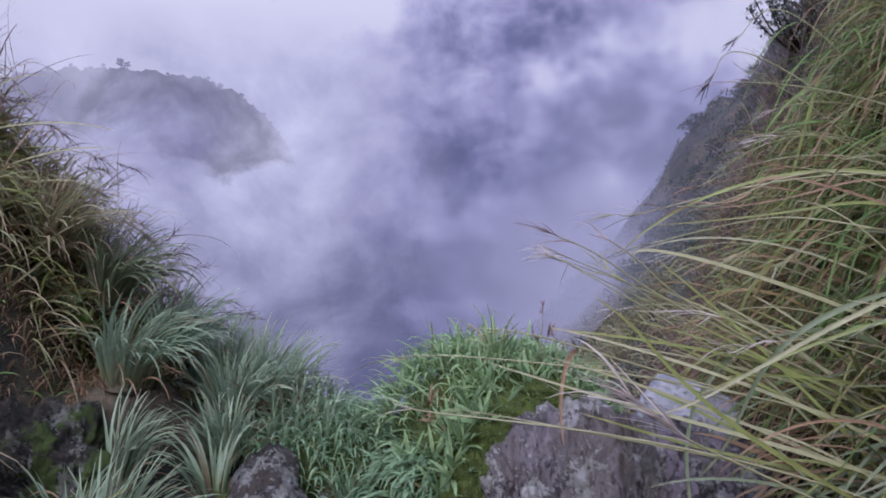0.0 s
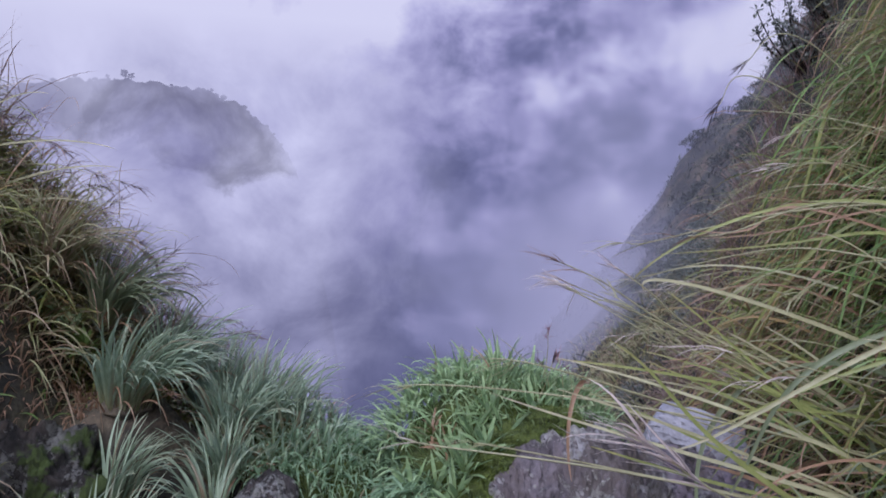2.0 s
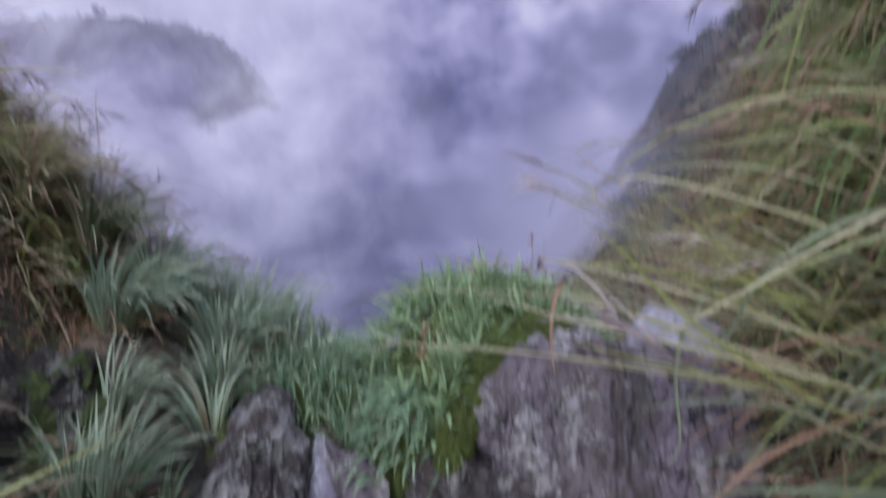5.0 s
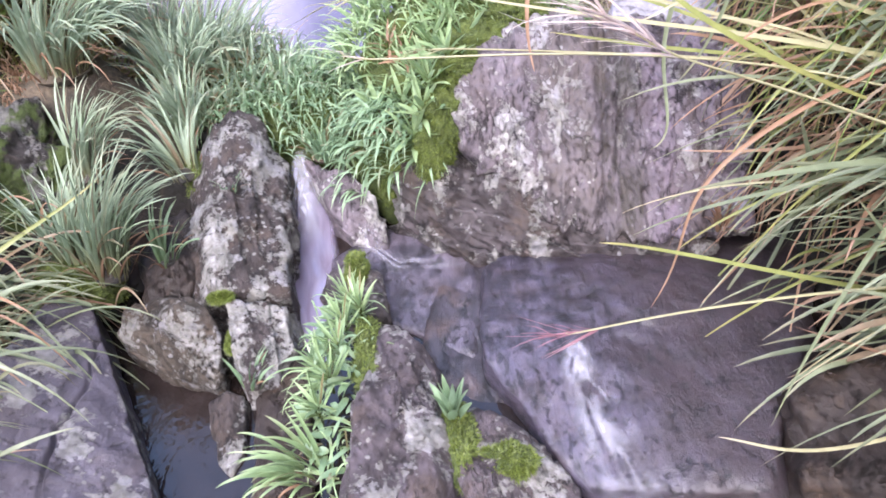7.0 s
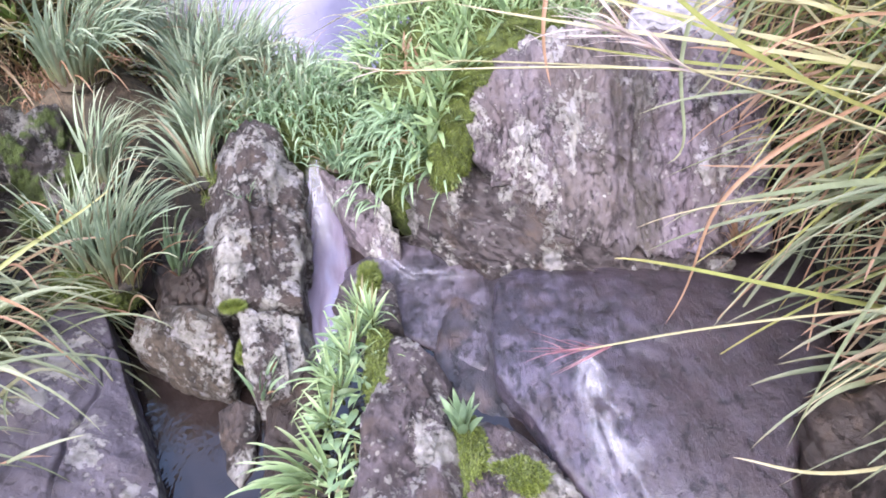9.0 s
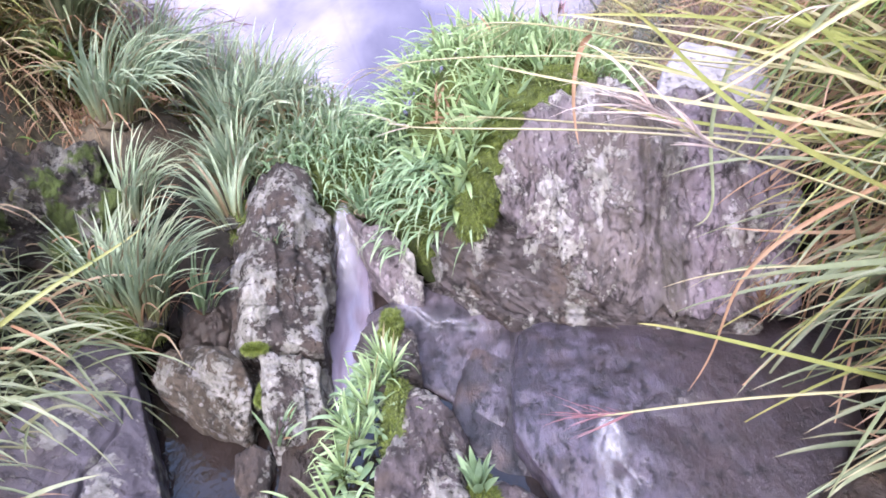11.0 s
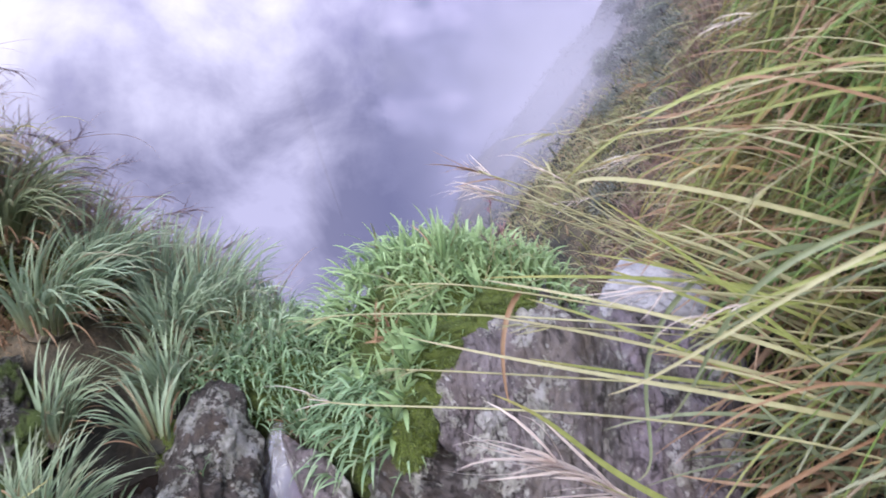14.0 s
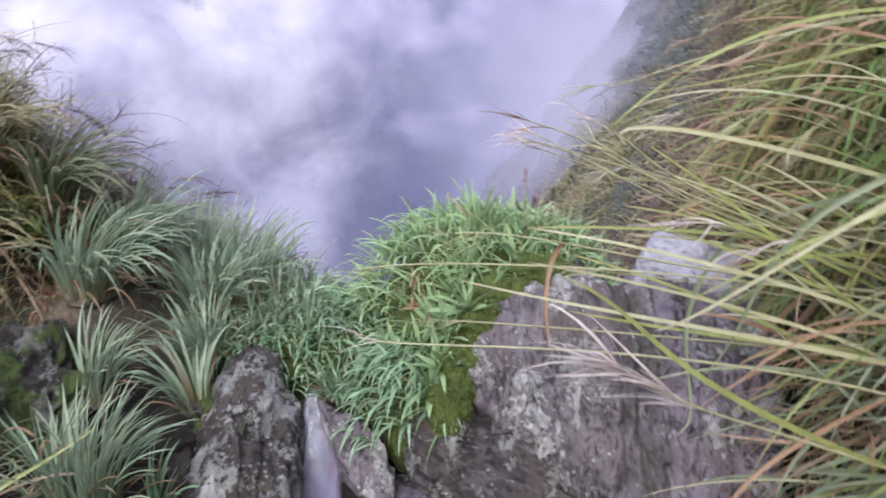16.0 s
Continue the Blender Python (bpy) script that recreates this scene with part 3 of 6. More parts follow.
# self-lit see-through sheets: haze over the ridge and hillside is painted on them
tagged(arc_wall("fog_bank", 208, -85, 85, -190, 60, ridge_fog_material()), "thin glowing sheet of fog over the ridge", "fog", kind="structure")
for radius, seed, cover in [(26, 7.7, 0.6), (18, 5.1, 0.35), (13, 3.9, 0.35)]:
    tagged(arc_wall("fog_bank", radius, -85, 85, -1.2 * radius, 0.2 * radius, fog_bank_material("foot_fog_glow", seed, -0.16 * radius, 0.03 * radius, cover, -0.05 * radius, 0.16 * radius, 0.22 * radius, 0.42 * radius)), "pale glowing sheet of mist at the foot of the hillside", "fog", kind="structure")
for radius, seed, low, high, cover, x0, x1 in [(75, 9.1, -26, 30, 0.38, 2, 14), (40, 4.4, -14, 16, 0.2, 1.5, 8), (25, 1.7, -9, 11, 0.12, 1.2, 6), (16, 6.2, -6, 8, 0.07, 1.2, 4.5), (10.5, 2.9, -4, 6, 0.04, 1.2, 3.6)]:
    tagged(arc_wall("fog_bank", radius, -85, 85, -1.6 * radius, 0.6 * radius, fog_bank_material("slope_fog_glow", seed, low, high, cover, x0, x1)), "thin glowing sheet of mist before the hillside", "fog", kind="structure")
tagged(arc_wall("backdrop", 412, -85, 85, -420, 330, fog_backdrop_material(HOLLOWS)), "pale lavender cloud filling the valley", "cloud", kind="structure")


# ---------------------------------------------------------------- ground
WATER = -0.25


def bumps(x, y, k, seed=0.0):
    """Cheap rolling relief."""
    return (np.sin(k * x * 1.3 + 1.7 + seed) * np.cos(k * y * 1.1 - 0.6 + seed) + 0.5 * np.sin(k * 2.3 * x - k * 1.9 * y + 2.0 * seed)
            + 0.3 * np.sin(k * 4.9 * x + 1.1) * np.sin(k * 4.3 * y + seed)) / 1.8


def ground_height(x, y):
    x, y = np.asarray(x, float), np.asarray(y, float)
    bed = -0.5 + 0.62 * smooth(2.35, 2.8, y) + 0.35 * smooth(0.9, 0.2, y)
    fall = np.clip(y - 3.05, 0, None)
    mid = np.maximum(bed - 1.45 * fall - 0.08 * fall ** 2 * smooth(0, 6, fall), -330)
    # left slope: crest at the lip, falling away behind it
    xl = -1.32 - 0.33 * np.clip(y - 2.6, 0, None) + 0.22 * smooth(2.9, 3.6, y)
    left = (xl - x) * 1.05 + 1.5 * np.clip(-1.62 - x, 0, 0.33) * smooth(2.5, 2.9, y)
    crest = 3.45 + 1.3 * smooth(-2.0, -1.4, x)
    left = np.where((left < 0) & (y < 3.2), left * 3, left) + 0.16 * bumps(x, y, 2.6, 0.7) * smooth(-1.4, -1.8, x)
    left = left - 0.45 * np.exp(-((x + 1.6) / 0.35) ** 2 - ((y - 2.15) / 0.35) ** 2) - 0.25 * smooth(2.0, 1.2, y)
    # right bank, running on as a long hillside
    xr = 1.26 + 0.335 * np.clip(y - 3.1, 0, None)
    right = (x - xr) * (3.0 - 1.67 * smooth(3.6, 9.0, y))
    right = np.where((right < 0) & (y < 3.2), right * 3, right)
    right = right + 0.085 * np.clip(y - 4, 0, 60) * bumps(x, y, 0.28, 1.0) * smooth(4, 12, y)
    right = right + 1.0 * np.exp(-((x - 2.3) / 0.5) ** 2 - ((y - 4.9) / 0.75) ** 2)
    left = np.where(left > 0, 26 * np.tanh(left / 26), left) - 2.6 * np.clip(y - crest, 0, None)
    right = np.where(right > 0, 60 * np.tanh(right / 60), right) - 2.6 * np.clip(y - 60, 0, None)
    z = np.maximum(np.maximum(mid, -330), np.maximum(left, right))
    z = np.maximum(z, 0.33 - 2.2 * np.clip(np.hypot((x + 1.40) / 1.1, y - 2.83) - 0.16, 0, None) ** 1.1)
    z = z + 8 * np.tanh(0.2 * np.clip(-y + 0.2, 0, None) / 8)
    return z + 0.05 * bumps(x, y, 3.1) * smooth(0.9, 1.3, np.abs(x)) + 0.4 * bumps(x, y, 0.45, 2.0) * smooth(8, 16, np.hypot(x, y))


def spread(n, near, far):
    s = np.linspace(-1, 1, n)
    return np.sign(s) * (near * np.abs(s) + (far - near) * np.abs(s) ** 7)


gx, gy = spread(321, 9.0, 2600.0), spread(321, 12.0, 2600.0) + 2.0
X, Y = np.meshgrid(gx, gy)
gv = np.stack([X, Y, ground_height(X, Y)], -1).reshape(-1, 3)
idx = np.arange(321 * 321).reshape(321, 321)
gf = np.stack([idx[:-1, :-1], idx[:-1, 1:], idx[1:, 1:], idx[1:, :-1]], -1).reshape(-1, 4)
tagged(link_mesh("ground", gv, gf, MAT["soil"]), "dark damp soil under grass on a steep mountainside", "ground", kind="structure")


# ---------------------------------------------------------------- rocks
def rock(name, corners, mat, label, category="rock", level=5, round_off=26.0, rough=0.018, beds=0.012, tilt=(0.35, 0.2, 1.0), seed=0, grooves=(), skew=-0.1):
    """A weathered block: the hull of its corners with worn edges, bedding steps and chips."""
    bm = bmesh.new()
    for c in corners:
        bm.verts.new(c)
    bmesh.ops.convex_hull(bm, input=bm.verts)
    bm.normal_update()
    cen = np.mean([c for c in corners], 0)
    nor = np.array([f.normal[:] for f in bm.faces])
    off = np.array([(f.verts[0].co - Vector(cen)).dot(f.normal) for f in bm.faces])
    flip = np.sign(off)
    nor, off = nor * flip[:, None], np.abs(off) + 1e-4
    bm.free()
    size = np.ptp(np.array(corners), axis=0) / 2
    ball = bmesh.new()
    bmesh.ops.create_icosphere(ball, subdivisions=level, radius=1.0)
    d = np.array([v.co[:] for v in ball.verts]) * size
    d /= np.linalg.norm(d, axis=1)[:, None]
    inv = np.clip(d @ nor.T, 0, None) / off
    round_off = 2.0 * round_off
    r = 1.0 / (np.mean(inv ** round_off, 1) * inv.shape[1] * 0.6) ** (1 / round_off)
    p = cen + d * r[:, None]
    t = np.array(tilt) / np.linalg.norm(tilt)
    run = np.cross(t, (0.3, 0.9, 0.3))
    shift = np.array([13.1, 7.7, 3.3]) * (seed + 1)
    for i, v in enumerate(ball.verts):
        q = Vector(p[i] + shift)
        h = noise.fractal(q * 6, 0.8, 2.1, 5) * rough + noise.fractal(q * 24, 0.9, 2.2, 4) * rough * 0.35
        h += noise.fractal(q * 2.6, 0.7, 2.0, 3) * rough * 1.5 + rough * 1.3 * (0.4 - noise.voronoi(q * 5.5)[0][0]) + rough * 0.6 * (0.4 - noise.voronoi(q * 14)[0][0])
        s = float(p[i] @ t) * 16 + 1.3 * noise.noise(q * 3)
        saw = s - math.floor(s)
        layer, along = math.floor(s), math.floor(float(p[i] @ run) * 7 + 1.5 * noise.noise(q * 4))
        h += beds * 1.4 * (noise.cell(Vector((layer + 0.5, along + 0.5, seed + 0.5))) * 0.5)
        h += beds * (saw ** 2 - 0.4) + beds * 0.7 * (abs(noise.noise(Vector((q.x * 22, q.y * 22, q.z * 4)))) - 0.3)
        for at, depth, half in grooves:
            g = (p[i][0] + (skew * p[i][2] if skew < 0 else -skew * (p[i][1] - 1.4)) + 0.02 * noise.noise(q * 5) + 0.012 * noise.noise(q * 19) - at) / half
            h -= depth * math.exp(-g * g) * (0.7 + 0.6 * noise.noise(q * 4))
        v.co = Vector(p[i] + d[i] * h)
    for f in ball.faces:
        f.smooth = True
    me = bpy.data.meshes.new(name)
    ball.to_mesh(me)
    ball.free()
    me.materials.append(mat)
    return tagged(new(name, me), label, category)


rock("boulder", [(0.16, 2.22, 0.30), (0.23, 2.35, 0.38), (0.31, 2.37, 0.38), (0.48, 2.37, 0.53), (0.74, 2.39, 0.47), (0.90, 2.40, 0.40), (1.18, 2.30, 0.30), (1.14, 2.02, 0.15), (1.05, 1.81, -0.11),
                 (0.75, 1.82, -0.13), (0.43, 1.93, -0.08), (0.33, 2.08, 0.03), (0.17, 2.15, 0.12), (0.30, 2.80, -0.50), (1.30, 2.70, -0.50), (0.45, 2.80, 0.30), (1.30, 2.75, 0.18),
                 (0.60, 2.40, -0.50), (1.20, 2.40, -0.50)], MAT["boulder"], "large grey-purple boulder with white lichen beside the stream", "boulder", 7, 34, 0.026, 0.02, (1.0, 0.15, -0.1), 1,
     ((0.29, 0.03, 0.012), (0.37, 0.04, 0.014), (0.46, 0.03, 0.02), (0.60, 0.05, 0.02), (0.67, 0.07, 0.03), (0.75, 0.04, 0.012), (0.84, 0.05, 0.02), (0.93, 0.04, 0.014), (1.02, 0.05, 0.03)))
rock("ridge_rock", [(-0.65, 2.52, 0.21), (-0.75, 2.50, 0.15), (-0.58, 2.52, 0.15), (-0.76, 2.28, 0.10), (-0.49, 2.36, 0.03), (-0.73, 2.02, 0.05), (-0.52, 2.18, 0.0), (-0.69, 1.73, 0.0), (-0.48, 1.99, -0.05), (-0.45, 1.76, -0.08),
                    (-0.60, 2.10, 0.06), (-0.94, 2.04, -0.42), (-0.55, 2.60, -0.45), (-0.46, 1.76, -0.45), (-0.90, 1.80, -0.45), (-0.86, 2.20, -0.05), (-0.84, 2.48, 0.0), (-0.95, 2.55, -0.4)],
     MAT["ridge"], "long upright rock crusted with pale lichen in the stream", "rock", 6, 34, 0.02, 0.014, (0.9, 0.2, 0.3), 2)
rock("split_rock", [(-0.64, 1.705, -0.03), (-0.45, 1.735, -0.09), (-0.43, 1.60, -0.15), (-0.50, 1.49, -0.16), (-0.57, 1.46, -0.17), (-0.60, 1.57, -0.09), (-0.59, 1.62, -0.06), (-0.51, 1.66, -0.08),
                    (-0.66, 1.70, -0.45), (-0.44, 1.72, -0.45), (-0.40, 1.55, -0.45), (-0.58, 1.42, -0.45)], MAT["ridge"], "broken end of the ridge rock white with lichen", "rock", 6, 34, 0.014, 0.01, (0.9, 0.2, 0.3), 16)
rock("foot_rock", [(-0.55, 1.50, -0.20), (-0.42, 1.64, -0.19), (-0.38, 1.38, -0.21), (-0.35, 1.10, -0.20), (-0.51, 1.12, -0.24), (-0.43, 1.30, -0.18), (-0.36, 0.80, -0.21), (-0.52, 0.80, -0.24),
                   (-0.57, 1.50, -0.5), (-0.40, 1.65, -0.5), (-0.34, 0.8, -0.5), (-0.54, 0.8, -0.5)], MAT["foot"], "low brown wet rock along the pool", "rock", 5, 30, 0.016, 0.01, (0.9, 0.2, 0.3), 17)
rock("flank_rock", [(-0.97, 2.14, -0.03), (-0.84, 2.22, 0.0), (-0.77, 1.98, -0.06), (-0.80, 1.82, -0.12), (-0.95, 1.84, -0.13), (-1.02, 2.0, -0.08), (-0.88, 2.02, -0.02), (-1.0, 2.2, -0.5), (-0.78, 2.2, -0.5), (-0.76, 1.8, -0.5), (-1.0, 1.82, -0.5)],
     MAT["foot"], "damp brown rock between the sedge tufts and the ridge rock", "rock", 5, 30, 0.016, 0.01, (0.9, 0.2, 0.4), 19)
rock("block_rock", [(-0.86, 1.78, -0.02), (-0.98, 1.76, -0.06), (-0.70, 1.69, -0.03), (-0.64, 1.58, -0.08), (-0.99, 1.67, -0.10), (-0.90, 1.61, -0.17), (-0.68, 1.50, -0.19), (-0.645, 1.50, -0.15), (-0.78, 1.66, 0.0),
                    (-1.05, 1.90, -0.45), (-0.93, 1.70, -0.45), (-0.68, 1.58, -0.45), (-0.70, 1.85, -0.45)], MAT["block"], "small block of stone with yellowish lichen beside a pool", "rock", 6, 26, 0.018, 0.008, seed=3)
rock("pool_stone", [(-0.63, 1.46, -0.16), (-0.70, 1.46, -0.20), (-0.58, 1.46, -0.19), (-0.60, 1.36, -0.19), (-0.57, 1.28, -0.22), (-0.60, 1.20, -0.24), (-0.65, 1.26, -0.235), (-0.67, 1.38, -0.22), (-0.69, 1.48, -0.40), (-0.56, 1.48, -0.40), (-0.57, 1.20, -0.40), (-0.66, 1.24, -0.40)],
     MAT["ridge"], "narrow lichened stone standing in the pool", "stone", 5, 22, 0.012, 0.006, seed=4)
rock("flat_slab", [(-1.20, 1.81, -0.01), (-1.10, 1.81, -0.06), (-0.99, 1.53, -0.105), (-0.88, 1.33, -0.14), (-0.77, 1.13, -0.165), (-1.20, 1.58, -0.01), (-1.15, 1.04, -0.03), (-0.72, 0.90, -0.17), (-1.30, 1.3, 0.02),
                   (-1.25, 1.95, -0.50), (-1.09, 1.83, -0.50), (-0.97, 1.52, -0.50), (-0.75, 1.11, -0.50), (-1.35, 1.4, -0.5), (-1.35, 0.7, 0.0), (-0.68, 0.7, -0.18), (-0.66, 0.7, -0.5), (-1.4, 0.7, -0.5)], MAT["slab"],
     "smooth pale grey slab with a dark crack beside the pool", "slab", 7, 60, 0.007, 0.004, seed=5, grooves=((-1.02, 0.03, 0.005), (-1.13, 0.010, 0.005)), skew=0.02)
rock("mossy_boulder", [(-1.39, 2.61, 0.30), (-1.67, 2.42, 0.42), (-1.26, 2.43, 0.20), (-1.23, 2.30, 0.10), (-1.37, 2.24, -0.08), (-1.76, 2.17, 0.00), (-1.51, 2.30, 0.22), (-1.6, 2.9, -0.2), (-2.2, 2.8, -0.2),
                       (-1.40, 2.34, -0.40), (-1.9, 2.3, -0.40)], MAT["mossy"], "dark boulder covered in moss with white lichen spots", "boulder", 6, 18, 0.06, 0.015, seed=6)
rock("stream_stone", [(-0.45, 2.44, 0.0), (-0.39, 2.33, 0.045), (-0.25, 2.27, 0.05), (-0.17, 2.20, -0.04), (-0.15, 2.12, -0.18), (-0.28, 2.16, -0.20), (-0.35, 2.24, -0.10), (-0.43, 2.40, -0.06),
                      (-0.42, 2.6, -0.50), (-0.16, 2.4, -0.50), (-0.38, 2.33, -0.50), (-0.20, 2.10, -0.50)], MAT["boulder"], "grey stone wedged at the head of the pool", "stone", 6, 30, 0.014, 0.012, (0.6, 0.3, 0.7), 7)
rock("sill_stone", [(-0.40, 1.87, -0.22), (-0.36, 1.96, -0.17), (-0.26, 2.0, -0.15), (-0.17, 1.88, -0.15), (-0.15, 1.70, -0.18), (-0.28, 1.72, -0.19), (-0.37, 1.84, -0.17), (-0.40, 1.86, -0.5), (-0.2, 2.0, -0.5), (-0.14, 1.68, -0.5), (-0.30, 1.68, -0.5)],
     MAT["ledge"], "small damp stone with moss beside the channel", "stone", 5, 26, 0.014, 0.01, (0.5, 0.3, 0.7), 18)
rock("ledge_rock", [(-0.06, 2.25, 0.05), (0.12, 2.16, 0.07), (0.26, 2.08, 0.0), (0.42, 1.95, -0.10), (0.59, 1.885, -0.15), (0.95, 1.83, -0.16), (-0.15, 2.21, -0.19), (0.0, 2.14, -0.20), (0.15, 1.94, -0.20), (0.41, 1.915, -0.20), (0.63, 1.865, -0.20), (0.95, 1.81, -0.20),
                    (-0.14, 2.50, -0.50), (0.16, 1.96, -0.50), (0.63, 1.88, -0.50), (0.95, 1.83, -0.50), (0.00, 2.60, -0.50), (1.0, 2.45, -0.50), (0.7, 2.30, -0.1), (0.05, 2.50, 0.05)], MAT["ledge"],
     "brown bedded rock ledge above the stream", "rock", 6, 30, 0.018, 0.03, (0.5, 0.3, 0.85), 8)
rock("front_rock", [(-0.15, 1.58, -0.05), (-0.10, 1.53, -0.06), (-0.19, 1.42, -0.03), (-0.23, 1.17, 0.00), (-0.24, 0.94, 0.02), (-0.02, 1.43, -0.11), (-0.01, 1.27, -0.10), (-0.03, 0.94, -0.03), (-0.16, 1.62, -0.50),
                    (0.05, 1.52, -0.50), (-0.33, 1.40, -0.50), (-0.36, 1.0, -0.50), (0.02, 1.2, -0.50), (-0.2, 0.6, -0.1), (0.1, 0.6, -0.3)], MAT["front"],
     "rounded purple-grey rock with lichen and moss in midstream", "rock", 6, 26, 0.016, 0.012, (0.9, 0.1, 0.4), 9)
rock("low_rock", [(0.07, 1.29, -0.15), (0.17, 1.17, -0.13), (0.31, 1.08, -0.18), (0.32, 0.99, -0.17), (0.04, 0.97, -0.10), (-0.01, 1.16, -0.12), (0.06, 1.36, -0.50), (0.34, 1.10, -0.50), (0.36, 0.9, -0.50), (-0.04, 1.2, -0.50),
                  (0.2, 0.7, -0.2), (0.0, 0.7, -0.5)], MAT["front"], "low mossy rock beside the running water", "rock", 5, 24, 0.016, 0.01, seed=10)
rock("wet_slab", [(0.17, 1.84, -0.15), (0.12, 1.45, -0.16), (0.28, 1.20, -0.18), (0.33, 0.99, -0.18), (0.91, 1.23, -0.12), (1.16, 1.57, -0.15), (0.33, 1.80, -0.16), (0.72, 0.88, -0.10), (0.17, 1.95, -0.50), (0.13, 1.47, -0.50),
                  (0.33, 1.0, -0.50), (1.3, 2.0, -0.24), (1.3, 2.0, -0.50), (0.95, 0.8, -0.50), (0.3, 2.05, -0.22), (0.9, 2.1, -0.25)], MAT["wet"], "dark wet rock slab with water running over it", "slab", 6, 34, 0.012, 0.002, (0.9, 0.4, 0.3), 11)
rock("step_slab", [(-0.17, 2.23, -0.22), (0.17, 2.12, -0.21), (0.16, 1.92, -0.21), (0.11, 1.50, -0.23), (-0.16, 1.73, -0.235), (-0.37, 1.91, -0.245), (-0.37, 2.09, -0.235), (-0.20, 2.4, -0.50), (0.20, 2.3, -0.50), (0.12, 1.52, -0.50),
                   (-0.17, 1.75, -0.50), (-0.38, 1.93, -0.50)], MAT["damp"], "low wet slab at the foot of the ledge", "slab", 5, 34, 0.008, 0.006, seed=12)
rock("gully_slab", [(0.24, 2.02, -0.225), (0.05, 1.98, -0.225), (0.25, 2.05, -0.5), (-0.06, 1.62, -0.228), (0.02, 1.82, -0.222), (0.20, 1.80, -0.215), (0.22, 1.45, -0.26), (0.34, 1.12, -0.27), (0.16, 1.22, -0.27), (0.02, 1.42, -0.26), (-0.05, 1.6, -0.5), (0.1, 1.85, -0.5), (0.25, 1.7, -0.5), (0.36, 1.1, -0.5), (0.1, 1.25, -0.5)], MAT["gully"],
     "wet purple rock in the gully between the slabs", "slab", 5, 34, 0.006, 0.004, seed=15)
rock("side_rock", [(0.88, 1.16, -0.02), (1.02, 1.05, 0.10), (0.77, 0.89, -0.08), (0.91, 0.79, 0.05), (1.4, 1.4, 0.0), (1.4, 0.7, 0.1), (0.90, 1.2, -0.50), (0.80, 0.85, -0.50), (1.4, 0.7, -0.50)], MAT["foot"],
     "dark rock under the overhanging grass", "rock", 5, 26, 0.02, 0.012, seed=13)
rock("pale_stone", [(0.76, 2.56, 0.30), (0.78, 2.62, 0.42), (0.88, 2.66, 0.475), (1.0, 2.66, 0.47), (1.20, 2.66, 0.40), (1.19, 2.57, 0.30), (0.95, 2.54, 0.36), (1.04, 2.56, 0.33), (0.8, 2.85, 0.1), (1.15, 2.85, 0.1), (1.0, 2.50, 0.15), (0.9, 2.80, 0.44), (1.1, 2.78, 0.38)], MAT["white"],
     "pale whitish stone behind the boulder", "stone", 5, 30, 0.007, 0.004, (0.2, 0.3, 1.0), 14)

# ---------------------------------------------------------------- water
wv = [(x, y, WATER) for y in (0.2, 3.0) for x in (-1.7, 1.6)]
tagged(link_mesh("water", np.array(wv), [(0, 1, 3, 2)], MAT["water"]), "still dark pools reflecting the pale sky", "water", kind="structure")


def ribbon(name, pts, widths, mat, label, lift=0.004):
    """A sheet of running water along a line of points."""
    pts, n = np.array(pts, float), 28
    s = np.linspace(0, len(pts) - 1, n)
    c = np.stack([np.interp(s, range(len(pts)), pts[:, k]) for k in range(3)], 1)
    w = np.interp(s, range(len(pts)), widths)
    tan = np.gradient(c, axis=0)
    side = np.stack([tan[:, 1], -tan[:, 0], np.zeros(n)], 1)
    side /= np.linalg.norm(side, axis=1)[:, None] + 1e-9
    m = 9
    us = np.linspace(0, 1, m)
    v = c[:, None] + side[:, None] * (us[None, :, None] - 0.5) * w[:, None, None]
    v[..., 2] += lift + 0.012 * np.sin(us * math.pi)[None] + 0.004 * np.sin(40 * v[..., 0]) * np.cos(33 * v[..., 1])
    uv = np.stack(np.broadcast_arrays(us[None], np.linspace(0, 1, n)[:, None]), -1).reshape(-1, 2)
    i = np.arange(n * m).reshape(n, m)
    f = np.stack([i[:-1, :-1], i[:-1, 1:], i[1:, 1:], i[1:, :-1]], -1).reshape(-1, 4)
    return tagged(link_mesh(name, v.reshape(-1, 3), f, mat, uv=uv), label, "water", kind="stuff")


ribbon("cascade", [(0.385, 1.36, -0.145), (0.385, 1.28, -0.15), (0.40, 1.18, -0.15), (0.42, 1.05, -0.155), (0.45, 0.86, -0.16)], [0.07, 0.12, 0.17, 0.17, 0.20], MAT["foam"], "white water sliding over the dark slab", 0.022)
ribbon("cascade_head", [(0.39, 1.43, -0.135), (0.385, 1.38, -0.14), (0.38, 1.33, -0.145), (0.375, 1.28, -0.15)], [0.06, 0.09, 0.12, 0.10], MAT["froth"], "white froth where the water drops over the slab", 0.028)
ribbon("trickle", [(-0.45, 2.48, 0.0), (-0.45, 2.38, -0.05), (-0.45, 2.29, -0.13), (-0.44, 2.16, -0.23)], [0.06, 0.10, 0.14, 0.17], MAT["froth"], "thin white trickle falling into the pool", 0.012)
ribbon("ripple", [(-0.24, 2.22, -0.15), (-0.20, 2.08, -0.19), (-0.10, 1.98, -0.205), (0.14, 1.93, -0.20)], [0.04, 0.07, 0.08, 0.06], MAT["film"], "pale ripple running across the low slab", 0.010)
